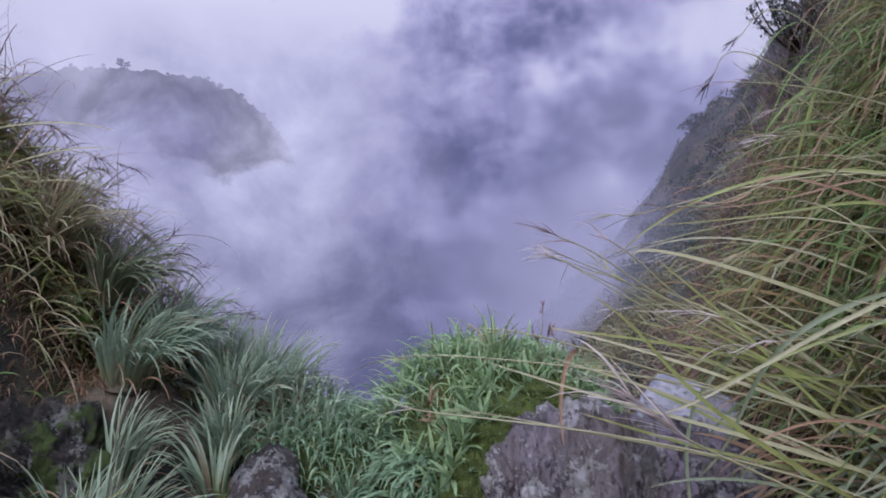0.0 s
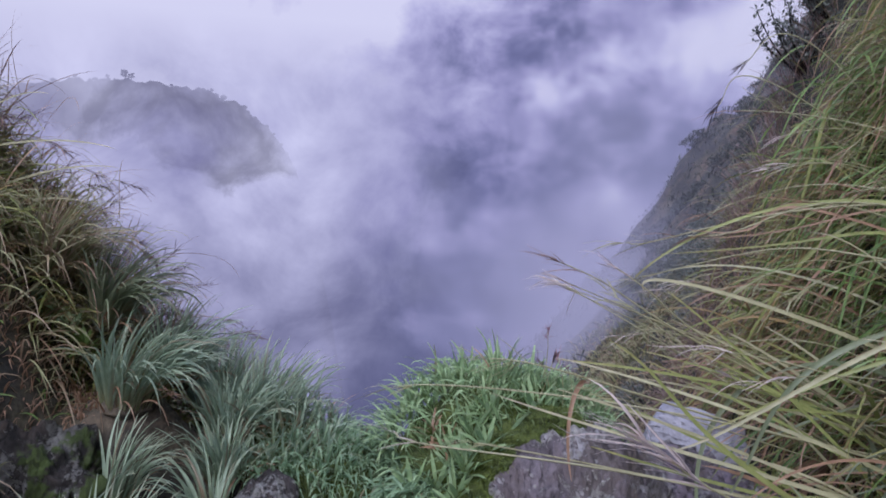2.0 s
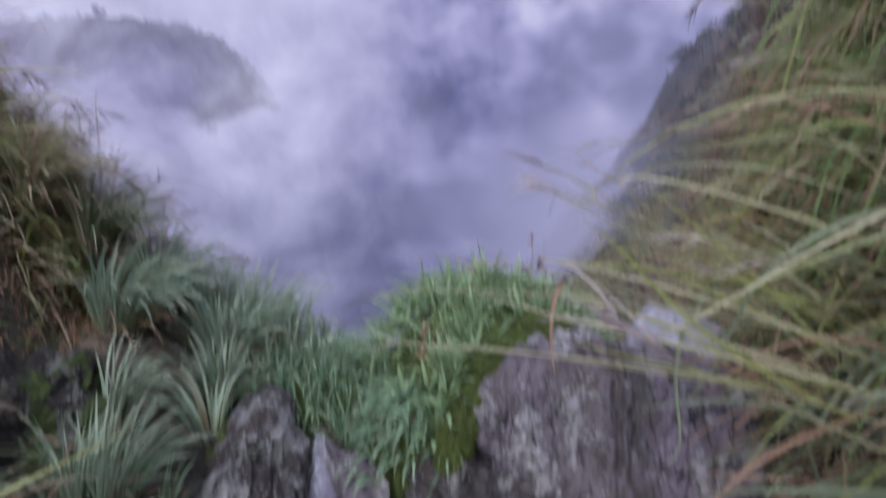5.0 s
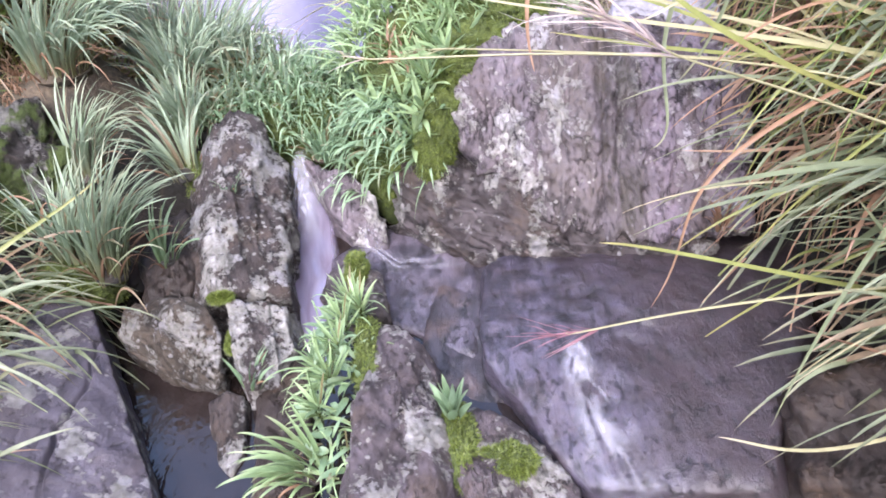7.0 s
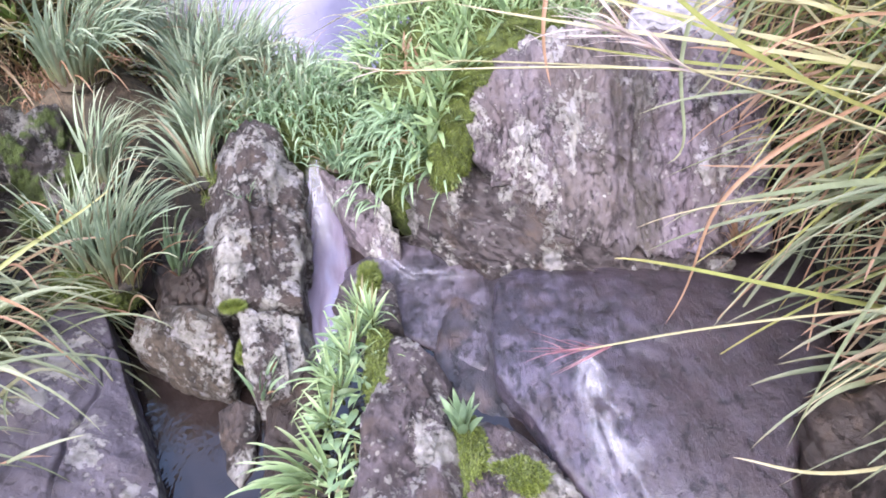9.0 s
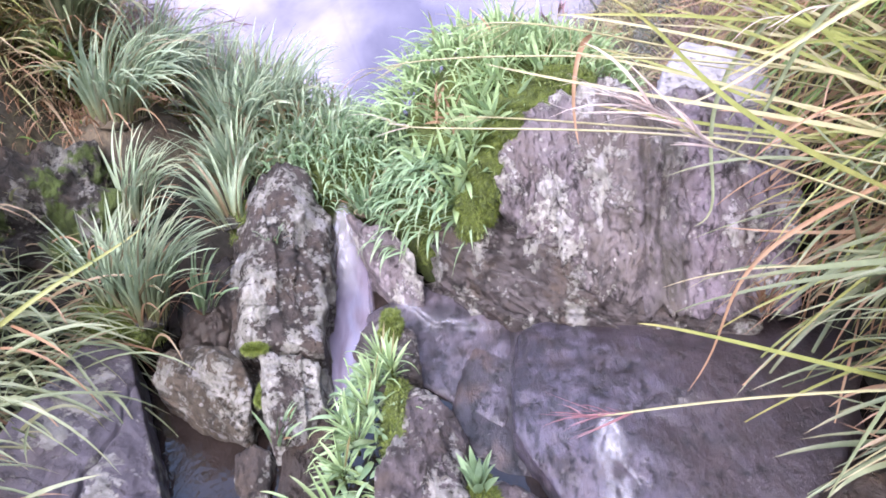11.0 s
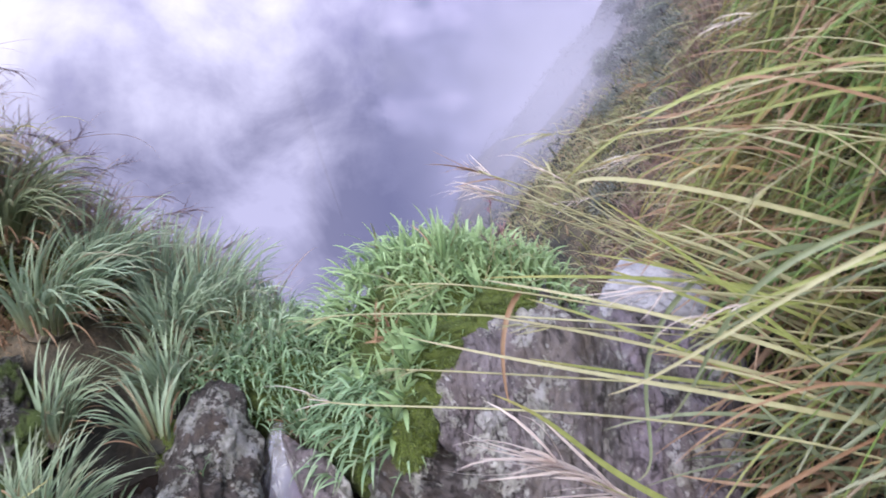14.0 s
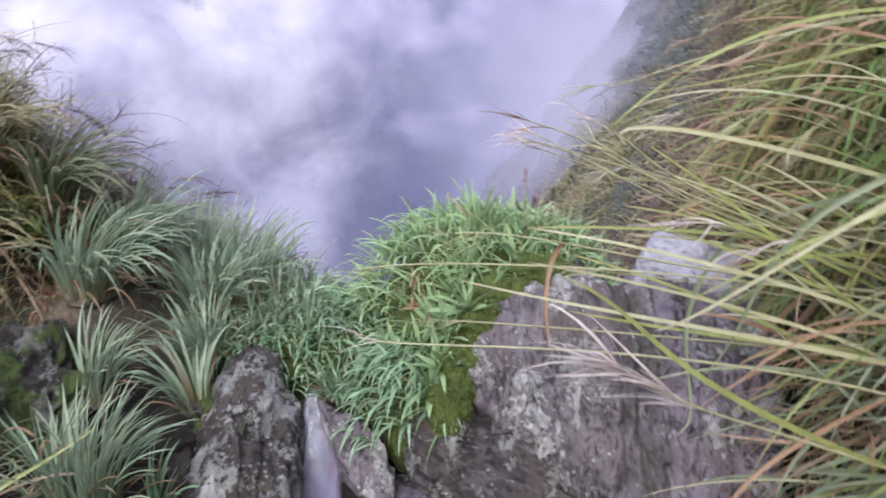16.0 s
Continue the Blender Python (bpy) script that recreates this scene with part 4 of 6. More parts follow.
ribbon("channel_water", [(-0.45, 2.48, -0.12), (-0.43, 2.32, -0.20), (-0.43, 2.12, -0.240), (-0.42, 1.95, -0.242), (-0.39, 1.72, -0.243), (-0.36, 1.45, -0.244)], [0.10, 0.16, 0.20, 0.16, 0.13, 0.10], MAT["sheet"], "pale lavender water sliding down the channel", 0.0)


# ---------------------------------------------------------------- grass
def blade_arrays(root, way, length, width, droop, segs=7, sway=0.06, fold=True, lance=False):
    """Curved, tapering, folded blades; arrays of n roots, directions, lengths, widths and droops."""
    n = len(root)
    s = np.linspace(0, 1, segs + 1)
    way = way / (np.linalg.norm(way, axis=1)[:, None] + 1e-9)
    L = length[:, None, None]
    wob = rng.normal(0, sway, (n, 1, 3)) * np.sin(s * 2.6)[None, :, None] * L
    c = root[:, None] + way[:, None] * L * (s - 0.12 * s ** 3 * np.clip(droop, 0, 2)[:, None])[:, :, None] + wob
    c[..., 2] -= (droop * length)[:, None] * s[None] ** 2.1 * 0.55
    tan = np.gradient(c, axis=1)
    ref = np.stack([rng.normal(0, 0.35, n), rng.normal(0, 0.35, n), np.ones(n)], 1)
    side = np.cross(tan, ref[:, None])
    side /= np.linalg.norm(side, axis=2)[..., None] + 1e-9
    up = np.cross(side, tan)
    up /= np.linalg.norm(up, axis=2)[..., None] + 1e-9
    prof = np.minimum(1, 0.55 + 2.2 * s) * np.clip(1 - s, 0, 1) ** 0.6 + 0.02
    if lance:
        prof = np.sin(math.pi * (0.04 + 0.96 * s) ** 0.72) ** 0.75 + 0.02
    w = (width[:, None] * prof[None])[..., None] * 0.5
    if fold:
        rows = np.stack([c - side * w, c - up * w * 0.35, c + side * w], 2)
        k = 3
    else:
        rows = np.stack([c - side * w, c + side * w], 2)
        k = 2
    v = rows.reshape(-1, 3)
    uv = np.stack(np.broadcast_arrays(np.linspace(0, 1, k)[None, None], s[None, :, None] + np.zeros((n, 1, 1))), -1).reshape(-1, 2)
    i = np.arange(n * (segs + 1) * k).reshape(n, segs + 1, k)
    f = np.stack([i[:, :-1, :-1], i[:, :-1, 1:], i[:, 1:, 1:], i[:, 1:, :-1]], -1).reshape(-1, 4)
    return v, f, uv


def blades(name, root, way, length, width, droop, mat, parent=None, segs=7, sway=0.06, fold=True, lance=False):
    v, f, uv = blade_arrays(np.asarray(root, float), np.asarray(way, float), np.asarray(length, float), np.asarray(width, float), np.asarray(droop, float), segs, sway, fold, lance)
    return link_mesh(name, v, f, mat, parent, uv)


def arcs(name, root, az, tilt, bend, length, width, mat, parent, segs=11, lance=False):
    """Blades that leave the crown at a tilt from upright and bend over evenly along their length, as a fountain of sedge does."""
    n = len(root)
    s = np.linspace(0, 1, segs + 1)
    th = np.clip(tilt[:, None] + bend[:, None] * s[None] ** 1.8, 0, 2.7)
    turn = az[:, None] + rng.normal(0, 0.16, (n, 1)) * s[None]
    d = np.stack([np.sin(th) * np.cos(turn), np.sin(th) * np.sin(turn), np.cos(th)], -1)
    c = root[:, None] + np.concatenate([np.zeros((n, 1, 3)), np.cumsum(0.5 * (d[:, 1:] + d[:, :-1]), 1)], 1) * (length / segs)[:, None, None]
    roll = rng.normal(0, 0.45, (n, 1, 1)) * (0.3 + s[None, :, None])
    flat = np.stack([-np.sin(turn), np.cos(turn), np.zeros_like(turn)], -1)
    up = np.cross(flat, d)
    side = flat * np.cos(roll) + up * np.sin(roll)
    up = np.cross(side, d)
    prof = np.minimum(1, 0.5 + 2.0 * s) * np.clip(1 - s, 0, 1) ** 0.55 + 0.02
    if lance:
        prof = np.sin(math.pi * (0.04 + 0.96 * s) ** 0.72) ** 0.75 + 0.02
    w = (width[:, None] * prof[None])[..., None] * 0.5
    v = np.stack([c - side * w, c + up * w * 0.4, c + side * w], 2).reshape(-1, 3)
    uv = np.stack(np.broadcast_arrays(np.linspace(0, 1, 3)[None, None], s[None, :, None] + np.zeros((n, 1, 1))), -1).reshape(-1, 2)
    i = np.arange(n * (segs + 1) * 3).reshape(n, segs + 1, 3)
    f = np.stack([i[:, :-1, :-1], i[:, :-1, 1:], i[:, 1:, 1:], i[:, 1:, :-1]], -1).reshape(-1, 4)
    return link_mesh(name, v, f, mat, parent, uv)


def tuft(place, n, tall, spread_r, lean, mat, label, droop=0.9, width=0.016, dry=0.08, category="grass tuft", name="grass_tuft", fan=0.4):
    """One clump: blades fanning from a crown, a few dry ones, and the crown itself."""
    base = new(name)
    base.location = place
    tagged(base, label, category)
    ang, rad = rng.uniform(0, 2 * math.pi, n), np.sqrt(rng.uniform(0, 1, n))
    out = np.stack([np.cos(ang), np.sin(ang)], 1) * rad[:, None]
    root = np.concatenate([out * spread_r, rng.uniform(-0.03, 0.01, (n, 1))], 1)
    d = out * fan + np.array(lean) + rng.normal(0, 0.07, (n, 2))
    az, k = np.arctan2(d[:, 1], d[:, 0]), np.linalg.norm(d, axis=1)
    tilt, bend = 0.04 + 0.55 * k, droop * (0.4 + 1.7 * k) * rng.uniform(0.6, 1.45, n)
    ln = tall * rng.uniform(0.65, 1.08, n)
    m = int(n * (1 - dry))
    arcs("foliage", root[:m], az[:m], tilt[:m], bend[:m], ln[:m], width * rng.uniform(0.6, 1.2, m), mat, base)
    if m < n:
        tagged(arcs("withered_foliage", root[m:], az[m:], tilt[m:] + 0.35, bend[m:] + 0.4, ln[m:] * 0.75, np.full(n - m, width * 0.7), MAT["dry"], base), "withered straw-brown blades")
    bm = bmesh.new()
    bmesh.ops.create_icosphere(bm, subdivisions=2, radius=spread_r * 1.05)
    for v in bm.verts:
        v.co = Vector((v.co.x, v.co.y, v.co.z * 0.45)) * (1 + 0.25 * noise.noise(v.co * 30 + Vector(place)))
    part("root_crown", bm, MAT["soil"], base, "dark matted root crown")
    return base


def leafy_plant(place, n, length, width, lean, mat, label, tilt=0.5, name="broad_leaf_plant"):
    """A rosette of lance-shaped leaves round a short stalk."""
    base = new(name)
    base.location = place
    tagged(base, label, "plant")
    az = np.arange(n) * 2.4 + rng.normal(0, 0.3, n)
    d = np.stack([np.cos(az), np.sin(az)], 1) * 0.8 + np.array(lean)
    az, k = np.arctan2(d[:, 1], d[:, 0]), np.linalg.norm(d, axis=1)
    up = np.linspace(0.0, 0.45 * length, n)
    root = np.stack([0.004 * np.cos(az), 0.004 * np.sin(az), up], 1)
    age = np.linspace(1.0, 0.35, n)
    arcs("foliage", root, az, tilt * age * (0.5 + k), 0.7 * k * age, length * rng.uniform(0.75, 1.1, n), width * rng.uniform(0.75, 1.1, n), mat, base, 8, True)
    bm = bmesh.new()
    bmesh.ops.create_cone(bm, segments=6, radius1=0.005, radius2=0.003, depth=0.45 * length + 0.03, matrix=Matrix.Translation((0, 0, 0.22 * length - 0.015)))
    part("stalk", bm, MAT["frond"], base)
    return base


TUFTS = [
    ((-1.33, 2.77, 0.33), 150, 0.50, 0.11, (0.30, -0.05), "tuft", "arching blue-green sedge tuft on dark soil", 1.5, 0.34),
    ((-1.21, 2.40, 0.07), 85, 0.37, 0.05, (0.20, 0.02), "tuft", "narrow pale sedge tuft with straw-coloured base", 1.5, 0.18),
    ((-1.04, 1.92, -0.03), 115, 0.47, 0.06, (0.17, 0.06), "tuft", "large drooping blue-green sedge tuft beside the slab", 1.25, 0.15),
    ((-1.18, 1.98, -0.05), 70, 0.42, 0.045, (0.05, 0.08), "tuft", "small pale sedge tuft beside a larger one", 1.3, 0.15),
    ((-0.86, 2.36, 0.04), 34, 0.34, 0.05, (-0.16, 0.10), "tuft", "upright green sedge tuft beside the ridge rock", 1.3, 0.35),
    ((-0.88, 2.60, 0.08), 100, 0.33, 0.07, (-0.05, 0.05), "tuft", "pale upright sedge tuft behind the ridge rock", 1.0, 0.45),
    ((-0.93, 2.88, 0.18), 140, 0.32, 0.10, (0.1, 0.0), "tuft", "dense grey-green sedge tuft at the cliff edge", 1.1, 0.5),
    ((-0.86, 3.15, 0.10), 170, 0.42, 0.13, (0.18, 0.05), "tuft", "tall hazy sedge tuft at the cliff edge", 0.9, 0.5),
    ((-1.1, 3.3, 0.10), 150, 0.42, 0.14, (0.1, 0.05), "tuft", "tall hazy sedge tuft at the cliff edge", 0.9, 0.5),
    ((0.21, 2.74, 0.50), 16, 0.26, 0.02, (0.05, 0.0), "lime", "tall fresh grass sprig on top of the mound", 0.8, 0.4),
    ((-0.36, 2.44, 0.0), 60, 0.17, 0.04, (0.0, -0.2), "lush", "small bright green sprig on the stream stone", 0.8, 0.5),
    ((0.93, 1.78, -0.02), 22, 0.12, 0.02, (-0.2, -0.3), "dry", "small orange withered tuft at the foot of the boulder", 0.6, 0.5),
    ((-1.56, 3.10, 0.58), 170, 0.50, 0.07, (0.45, 0.0), "pale", "dull green arching tuft on the slope", 1.1, 0.5),
    ((-1.78, 3.05, 0.80), 140, 0.50, 0.08, (0.5, 0.0), "far", "reddish-green grass tuft on the slope", 1.0, 0.5),
    ((-1.28, 3.12, 0.30), 150, 0.46, 0.08, (0.3, 0.0), "tuft", "pale arching sedge tuft near the cliff edge", 0.9, 0.5),
    ((-0.66, 2.17, 0.06), 16, 0.10, 0.02, (0.1, -0.1), "lush", "tiny yellow-green tuft on the ridge rock", 0.6, 0.5),
    ((-0.36, 1.12, -0.14), 40, 0.22, 0.04, (-0.5, -0.1), "lime", "pale grass tuft leaning from the rock in midstream", 1.0, 0.5),
    ((-0.88, 1.98, -0.06), 26, 0.22, 0.03, (0.4, 0.1), "lush", "thin grass tuft between the rocks", 0.9, 0.5),
    ((-0.56, 1.47, -0.17), 14, 0.14, 0.02, (0.2, 0.1), "lush", "thin grass sprig between the rocks", 0.6, 0.5),
]
for place, n, tall, sp, lean, key, label, dr, fan in TUFTS:
    tuft(place, n, tall, sp, lean, MAT[key], label, dr, fan=fan)
leafy_plant((0.02, 1.20, -0.11), 11, 0.12, 0.026, (0.05, 0.15), MAT["lush"], "broad-leaved green sprig growing from the rock", 0.3)
for x, y, z in [(0.10, 2.50, 0.33), (0.22, 2.47, 0.33), (0.03, 2.46, 0.24), (-0.03, 2.42, 0.15), (0.16, 2.56, 0.40), (-0.12, 2.44, 0.12), (0.33, 2.55, 0.42), (0.04, 2.26, 0.20), (0.07, 2.30, 0.29), (0.14, 2.34, 0.36), (0.0, 2.26, 0.10)]:
    leafy_plant((x, y, z), 15, 0.14, 0.022, (rng.normal(-0.1, 0.2), -0.45), MAT["lime"], "fresh green rosette of narrow leaves in moss", 0.8)
for x, y, z in [(-0.26, 1.70, -0.12), (-0.27, 1.58, -0.10), (-0.28, 1.46, -0.08), (-0.30, 1.35, -0.08), (-0.33, 1.26, -0.10), (-0.22, 1.62, -0.08), (-0.34, 1.44, -0.13)]:
    leafy_plant((x, y, z), 22, 0.105, 0.011, (rng.normal(-0.25, 0.2), rng.normal(0, 0.2)), MAT["lime"], "fresh pale green leafy plant on the rock in midstream", 0.7)
for x, y, z, key in [(-1.76, 3.02, 0.62, "lime"), (-1.68, 2.98, 0.55, "lime"), (-1.85, 2.98, 0.68, "lush"), (-1.60, 2.96, 0.48, "green"), (-1.95, 2.9, 0.72, "green")]:
    leafy_plant((x, y, z), 18, 0.10, 0.026, (rng.normal(0, 0.2), -0.2), MAT[key], "small yellow-green herb on the slope", 1.0)
for x, y, z in [(-0.12, 2.36, 0.10), (0.0, 2.52, 0.30), (-0.06, 2.55, 0.34)]:
    leafy_plant((x, y, z), 9, 0.10, 0.012, (0, -0.4), MAT["dry"], "withered reddish leaves among the green grass", 1.0, "withered_plant")


def carpet(name, xs, ys, n, tall, width, lean, droop, mat, label, lift=0.0, kind="stuff", shape=None, segs=6, clump=0.0, spread_dir=0.35, outward=(0, 0, 0), lance=False):
    """A sward of blades over a patch of ground, rooted on it or on a mound over it."""
    x, y = rng.uniform(*xs, n), rng.uniform(*ys, n)
    if shape is None:
        inset = np.minimum(np.minimum(x - xs[0], xs[1] - x) / (xs[1] - xs[0]), np.minimum(y - ys[0], ys[1] - y) / (ys[1] - ys[0]))
        keep = rng.uniform(0, 1, n) < 0.25 + 0.75 * smooth(0.0, 0.14, inset + 0.05 * bumps(x, y, 5.0))
        x, y = x[keep], y[keep]
    z = ground_height(x, y) + lift
    if shape is not None:
        keep, z = shape(x, y, z)
        x, y, z = x[keep], y[keep], z[keep]
    n = len(x)
    tall = tall * np.clip(1 + clump * bumps(x, y, 4.0 / max(tall * 4, 0.6), 3.0), 0.25, 2.2)
    way = np.stack([lean[0] + rng.normal(0, spread_dir, n), lean[1] + rng.normal(0, spread_dir, n), np.full(n, lean[2])], 1)
    way[:, 0] += outward[2] * (x - outward[0])
    way[:, 1] += outward[2] * (y - outward[1])
    ob = blades(name, np.stack([x, y, z - 0.02], 1), way, tall * rng.uniform(0.5, 1.1, n), width * rng.uniform(0.6, 1.3, n), droop * rng.uniform(0.5, 1.4, n), mat, None, segs, 0.035, True, lance)
    return tagged(ob, label, "grass", kind=kind)


def mound(cx, cy, rx, ry, base, top):
    def shape(x, y, z):
        r = ((x - cx) / rx) ** 2 + ((y - cy) / ry) ** 2
        return r < 1 + 0.25 * bumps(x, y, 9.0), base + (top - base) * np.sqrt(np.clip(1 - r, 0, 1))
    return shape


def turf(cx, cy, rx, ry, base, top, label):
    """The dark turf that a mound of grass grows from."""
    bm = bmesh.new()
    bmesh.ops.create_icosphere(bm, subdivisions=4, radius=1.0)
    for v in bm.verts:
        k = 1 + 0.12 * noise.fractal(v.co * 3 + Vector((cx, cy, 0)), 0.8, 2.0, 4)
        v.co = Vector((cx + v.co.x * rx * k, cy + v.co.y * ry * k, base + (v.co.z * (top - base) if v.co.z > 0 else v.co.z * 0.35) * k))
    me = bpy.data.meshes.new("turf_mound")
    bm.to_mesh(me)
    bm.free()
    me.polygons.foreach_set("use_smooth", np.full(len(me.polygons), True))
    me.materials.append(MAT["turf"])
    return tagged(new("turf_mound", me), label, "turf")


turf(0.24, 2.84, 0.44, 0.33, 0.05, 0.50, "dark mossy turf under the bright grass mound")
turf(-0.52, 2.82, 0.36, 0.28, 0.0, 0.15, "dark mossy turf under the soft green grass")
turf(-0.74, 2.94, 0.30, 0.27, 0.05, 0.18, "dark mossy turf under the pale sedge")
turf(0.10, 2.60, 0.30, 0.24, 0.0, 0.36, "dark mossy turf below the bright grass mound")
turf(-0.03, 2.46, 0.23, 0.22, -0.05, 0.18, "dark mossy turf under the hanging grass")
carpet("lush_grass", (-0.95, -0.10), (2.45, 3.15), 2100, 0.22, 0.0125, (0.05, -0.25, 0.8), 1.0, MAT["lush"], "soft dense green grass at the cliff edge", shape=mound(-0.52, 2.80, 0.42, 0.33, 0.0, 0.18), outward=(-0.52, 2.80, 1.0), clump=0.3)
carpet("sedge_grass", (-1.25, -0.35), (2.6, 3.25), 850, 0.34, 0.014, (0.15, -0.15, 0.9), 0.75, MAT["tuft"], "pale blue-green sedge along the cliff edge", shape=mound(-0.74, 2.92, 0.36, 0.32, 0.05, 0.20), clump=0.4)
carpet("lush_grass", (-0.35, 0.8), (2.35, 3.25), 2600, 0.24, 0.0145, (-0.1, -0.2, 1.0), 0.85, MAT["lime"], "bright broad-bladed grass mound behind the boulder", shape=mound(0.24, 2.82, 0.53, 0.40, 0.05, 0.52), outward=(0.24, 2.82, 1.0), clump=0.3, spread_dir=0.45)
carpet("lush_grass", (-0.35, 0.25), (2.1, 2.6), 1000, 0.19, 0.014, (-0.45, -0.45, 0.5), 1.1, MAT["lush"], "green grass hanging over the stream bank", shape=mound(-0.06, 2.45, 0.22, 0.27, -0.03, 0.22))
carpet("lush_grass", (-0.45, -0.15), (0.95, 1.85), 300, 0.10, 0.018, (-0.35, -0.15, 0.6), 0.8, MAT["lush"], "fresh green leaves along the rock in midstream", shape=mound(-0.28, 1.4, 0.11, 0.40, -0.2, -0.03), spread_dir=0.75, clump=0.5, lance=True)
carpet("lush_grass", (-0.45, -0.2), (0.95, 1.85), 130, 0.21, 0.009, (-0.4, -0.2, 0.8), 1.0, MAT["lime"], "longer thin grass among the leaves in midstream", shape=mound(-0.28, 1.4, 0.11, 0.40, -0.2, -0.05), spread_dir=0.7)


def moss_cushion(place, size, label):
    bm = bmesh.new()
    bmesh.ops.create_icosphere(bm, subdivisions=5, radius=1.0)
    for v in bm.verts:
        q = v.co.copy()
        h = 0.95 + 0.24 * noise.fractal(q * 2.2 + Vector(place), 0.8, 2.0, 4) + 0.26 * (0.45 - noise.voronoi(q * 4.5 + Vector(place))[0][0]) + 0.05 * noise.noise(q * 22)
        v.co = Vector((q.x * size[0], q.y * size[1], q.z * size[2])) * h
    me = bpy.data.meshes.new("moss_cushion")
    bm.to_mesh(me)
    bm.free()
    me.polygons.foreach_set("use_smooth", np.full(len(me.polygons), True))
    me.materials.append(MAT["moss"])
    ob = new("moss_cushion", me)
    ob.location = place
    pts = np.array([v.co[:] for v in me.vertices])
    pick = rng.integers(0, len(pts), 4200)
    way = pts[pick] / (np.array(size) ** 2) * min(size) + rng.normal(0, 0.5, (4200, 3))
    tagged(blades("moss_fronds", pts[pick], way, rng.uniform(0.006, 0.020, 4200), np.full(4200, 0.0035), np.full(4200, 0.4), MAT["frond"], ob, 2, 0.03, False), kind="stuff")
    return tagged(ob, label, "moss", "moss cushions")


for place, size in [((0.12, 2.26, 0.20), (0.075, 0.08, 0.13)), ((0.28, 2.45, 0.36), (0.16, 0.10, 0.09)), ((-0.10, 2.32, -0.06), (0.07, 0.08, 0.12)), ((-0.20, 1.45, -0.10), (0.04, 0.16, 0.07)),
                    ((0.03, 1.14, -0.13), (0.045, 0.13, 0.05)), ((0.14, 1.07, -0.13), (0.07, 0.05, 0.045)), ((-1.20, 1.95, -0.10), (0.16, 0.10, 0.10)), ((-0.80, 2.40, 0.0), (0.08, 0.10, 0.08)), ((0.02, 2.36, 0.08), (0.08, 0.08, 0.12)),
                    ((0.18, 2.33, 0.33), (0.09, 0.08, 0.08)), ((0.06, 2.22, 0.08), (0.07, 0.07, 0.12)), ((-0.65, 1.715, -0.025), (0.035, 0.014, 0.010)), ((-0.62, 1.60, -0.105), (0.008, 0.045, 0.012)), ((-0.25, 1.92, -0.14), (0.035, 0.08, 0.03)),
                    ((0.40, 2.50, 0.44), (0.12, 0.08, 0.06))]:
    moss_cushion(place, size, "bright yellow-green moss cushion on damp rock")


# right bank: long arching grass, hanging over the stream
def bank_clump(place, n, tall, lean, droop, width, mat, dry, label):
    base = new("bank_grass_clump")
    base.location = place
    tagged(base, label, "grass clump", "grass clumps on the bank")
    root = rng.normal(0, 1, (n, 3)) * (0.11, 0.16, 0.10)
    way = np.array(lean) + rng.normal(0, 0.5, (n, 3))
    ln = tall * rng.uniform(0.45, 1.1, n)
    k = int(n * (1 - dry))
    blades("foliage", root[:k], way[:k], ln[:k], width * rng.uniform(0.5, 1.3, k), droop * rng.uniform(0.5, 1.5, k), mat, base, 9, 0.04)
    tagged(blades("withered_foliage", root[k:], way[k:], ln[k:] * 0.9, width * 0.8 * np.ones(n - k), droop * rng.uniform(0.6, 1.6, n - k), MAT["dry"], base, 9, 0.07), "orange-brown withered blades")
    return base


for y in np.arange(0.6, 3.7, 0.28):
    for h in range(7):
        x = 1.33 + 0.14 * (y > 1.9) + 0.335 * max(y - 3.1, 0) + 0.10 * h + rng.normal(0, 0.03)
        yy = y + rng.normal(0, 0.08)
        z = float(ground_height(x, yy))
        if y < 1.0 and (h > 3 or h == 0):
            continue
        which = (2 * h + int(y * 10)) % 5
        cut = 1 - 0.4 * float(smooth(2.2, 3.4, y))
        if h < 4 and y < 2.0:
            bank_clump((x + 0.05, yy, z), 40, 0.68, (-0.9, -0.2, 0.35), 0.55, 0.024, MAT["pale"], 0.12, "broad pale green grass reaching over the water")
        elif which in (0, 3) and h < 3:
            bank_clump((x, yy, z), 34, 0.85 * cut, (-0.9, -0.15, 0.5), 0.8, 0.016, MAT["bank"], 0.3, "long stiff straw-green grass spraying out from the bank")
        elif which in (0, 1):
            bank_clump((x, yy, z), 42, 0.7 * cut, (-0.6, -0.1, 0.2), 1.7, 0.014, MAT["bank"], 0.4, "grass with orange withered blades hanging down the bank")
        else:
            bank_clump((x, yy, z), 52, 0.66 * cut, (-0.65, -0.25, 0.25), 1.5, 0.014, MAT["green"], 0.10, "dense deep green grass arching down the bank")

carpet("bank_straw", (1.42, 2.15), (1.3, 3.7), 1500, 0.46, 0.009, (-0.9, -0.15, 0.5), 0.9, MAT["stem"], "thin pale straw among the bank grass", segs=8, spread_dir=0.5)
carpet("bank_grass", (1.36, 2.2), (1.0, 3.9), 2400, 0.45, 0.012, (-0.7, -0.2, 0.4), 1.3, MAT["bank"], "yellow-green grass covering the bank", segs=7, spread_dir=0.6)
carpet("lush_grass", (0.0, 0.35), (2.15, 2.55), 70, 0.12, 0.014, (-0.3, -0.4, 0.7), 0.8, MAT["lush"], "short green grass growing through the moss", shape=mound(0.17, 2.36, 0.17, 0.17, 0.02, 0.40))

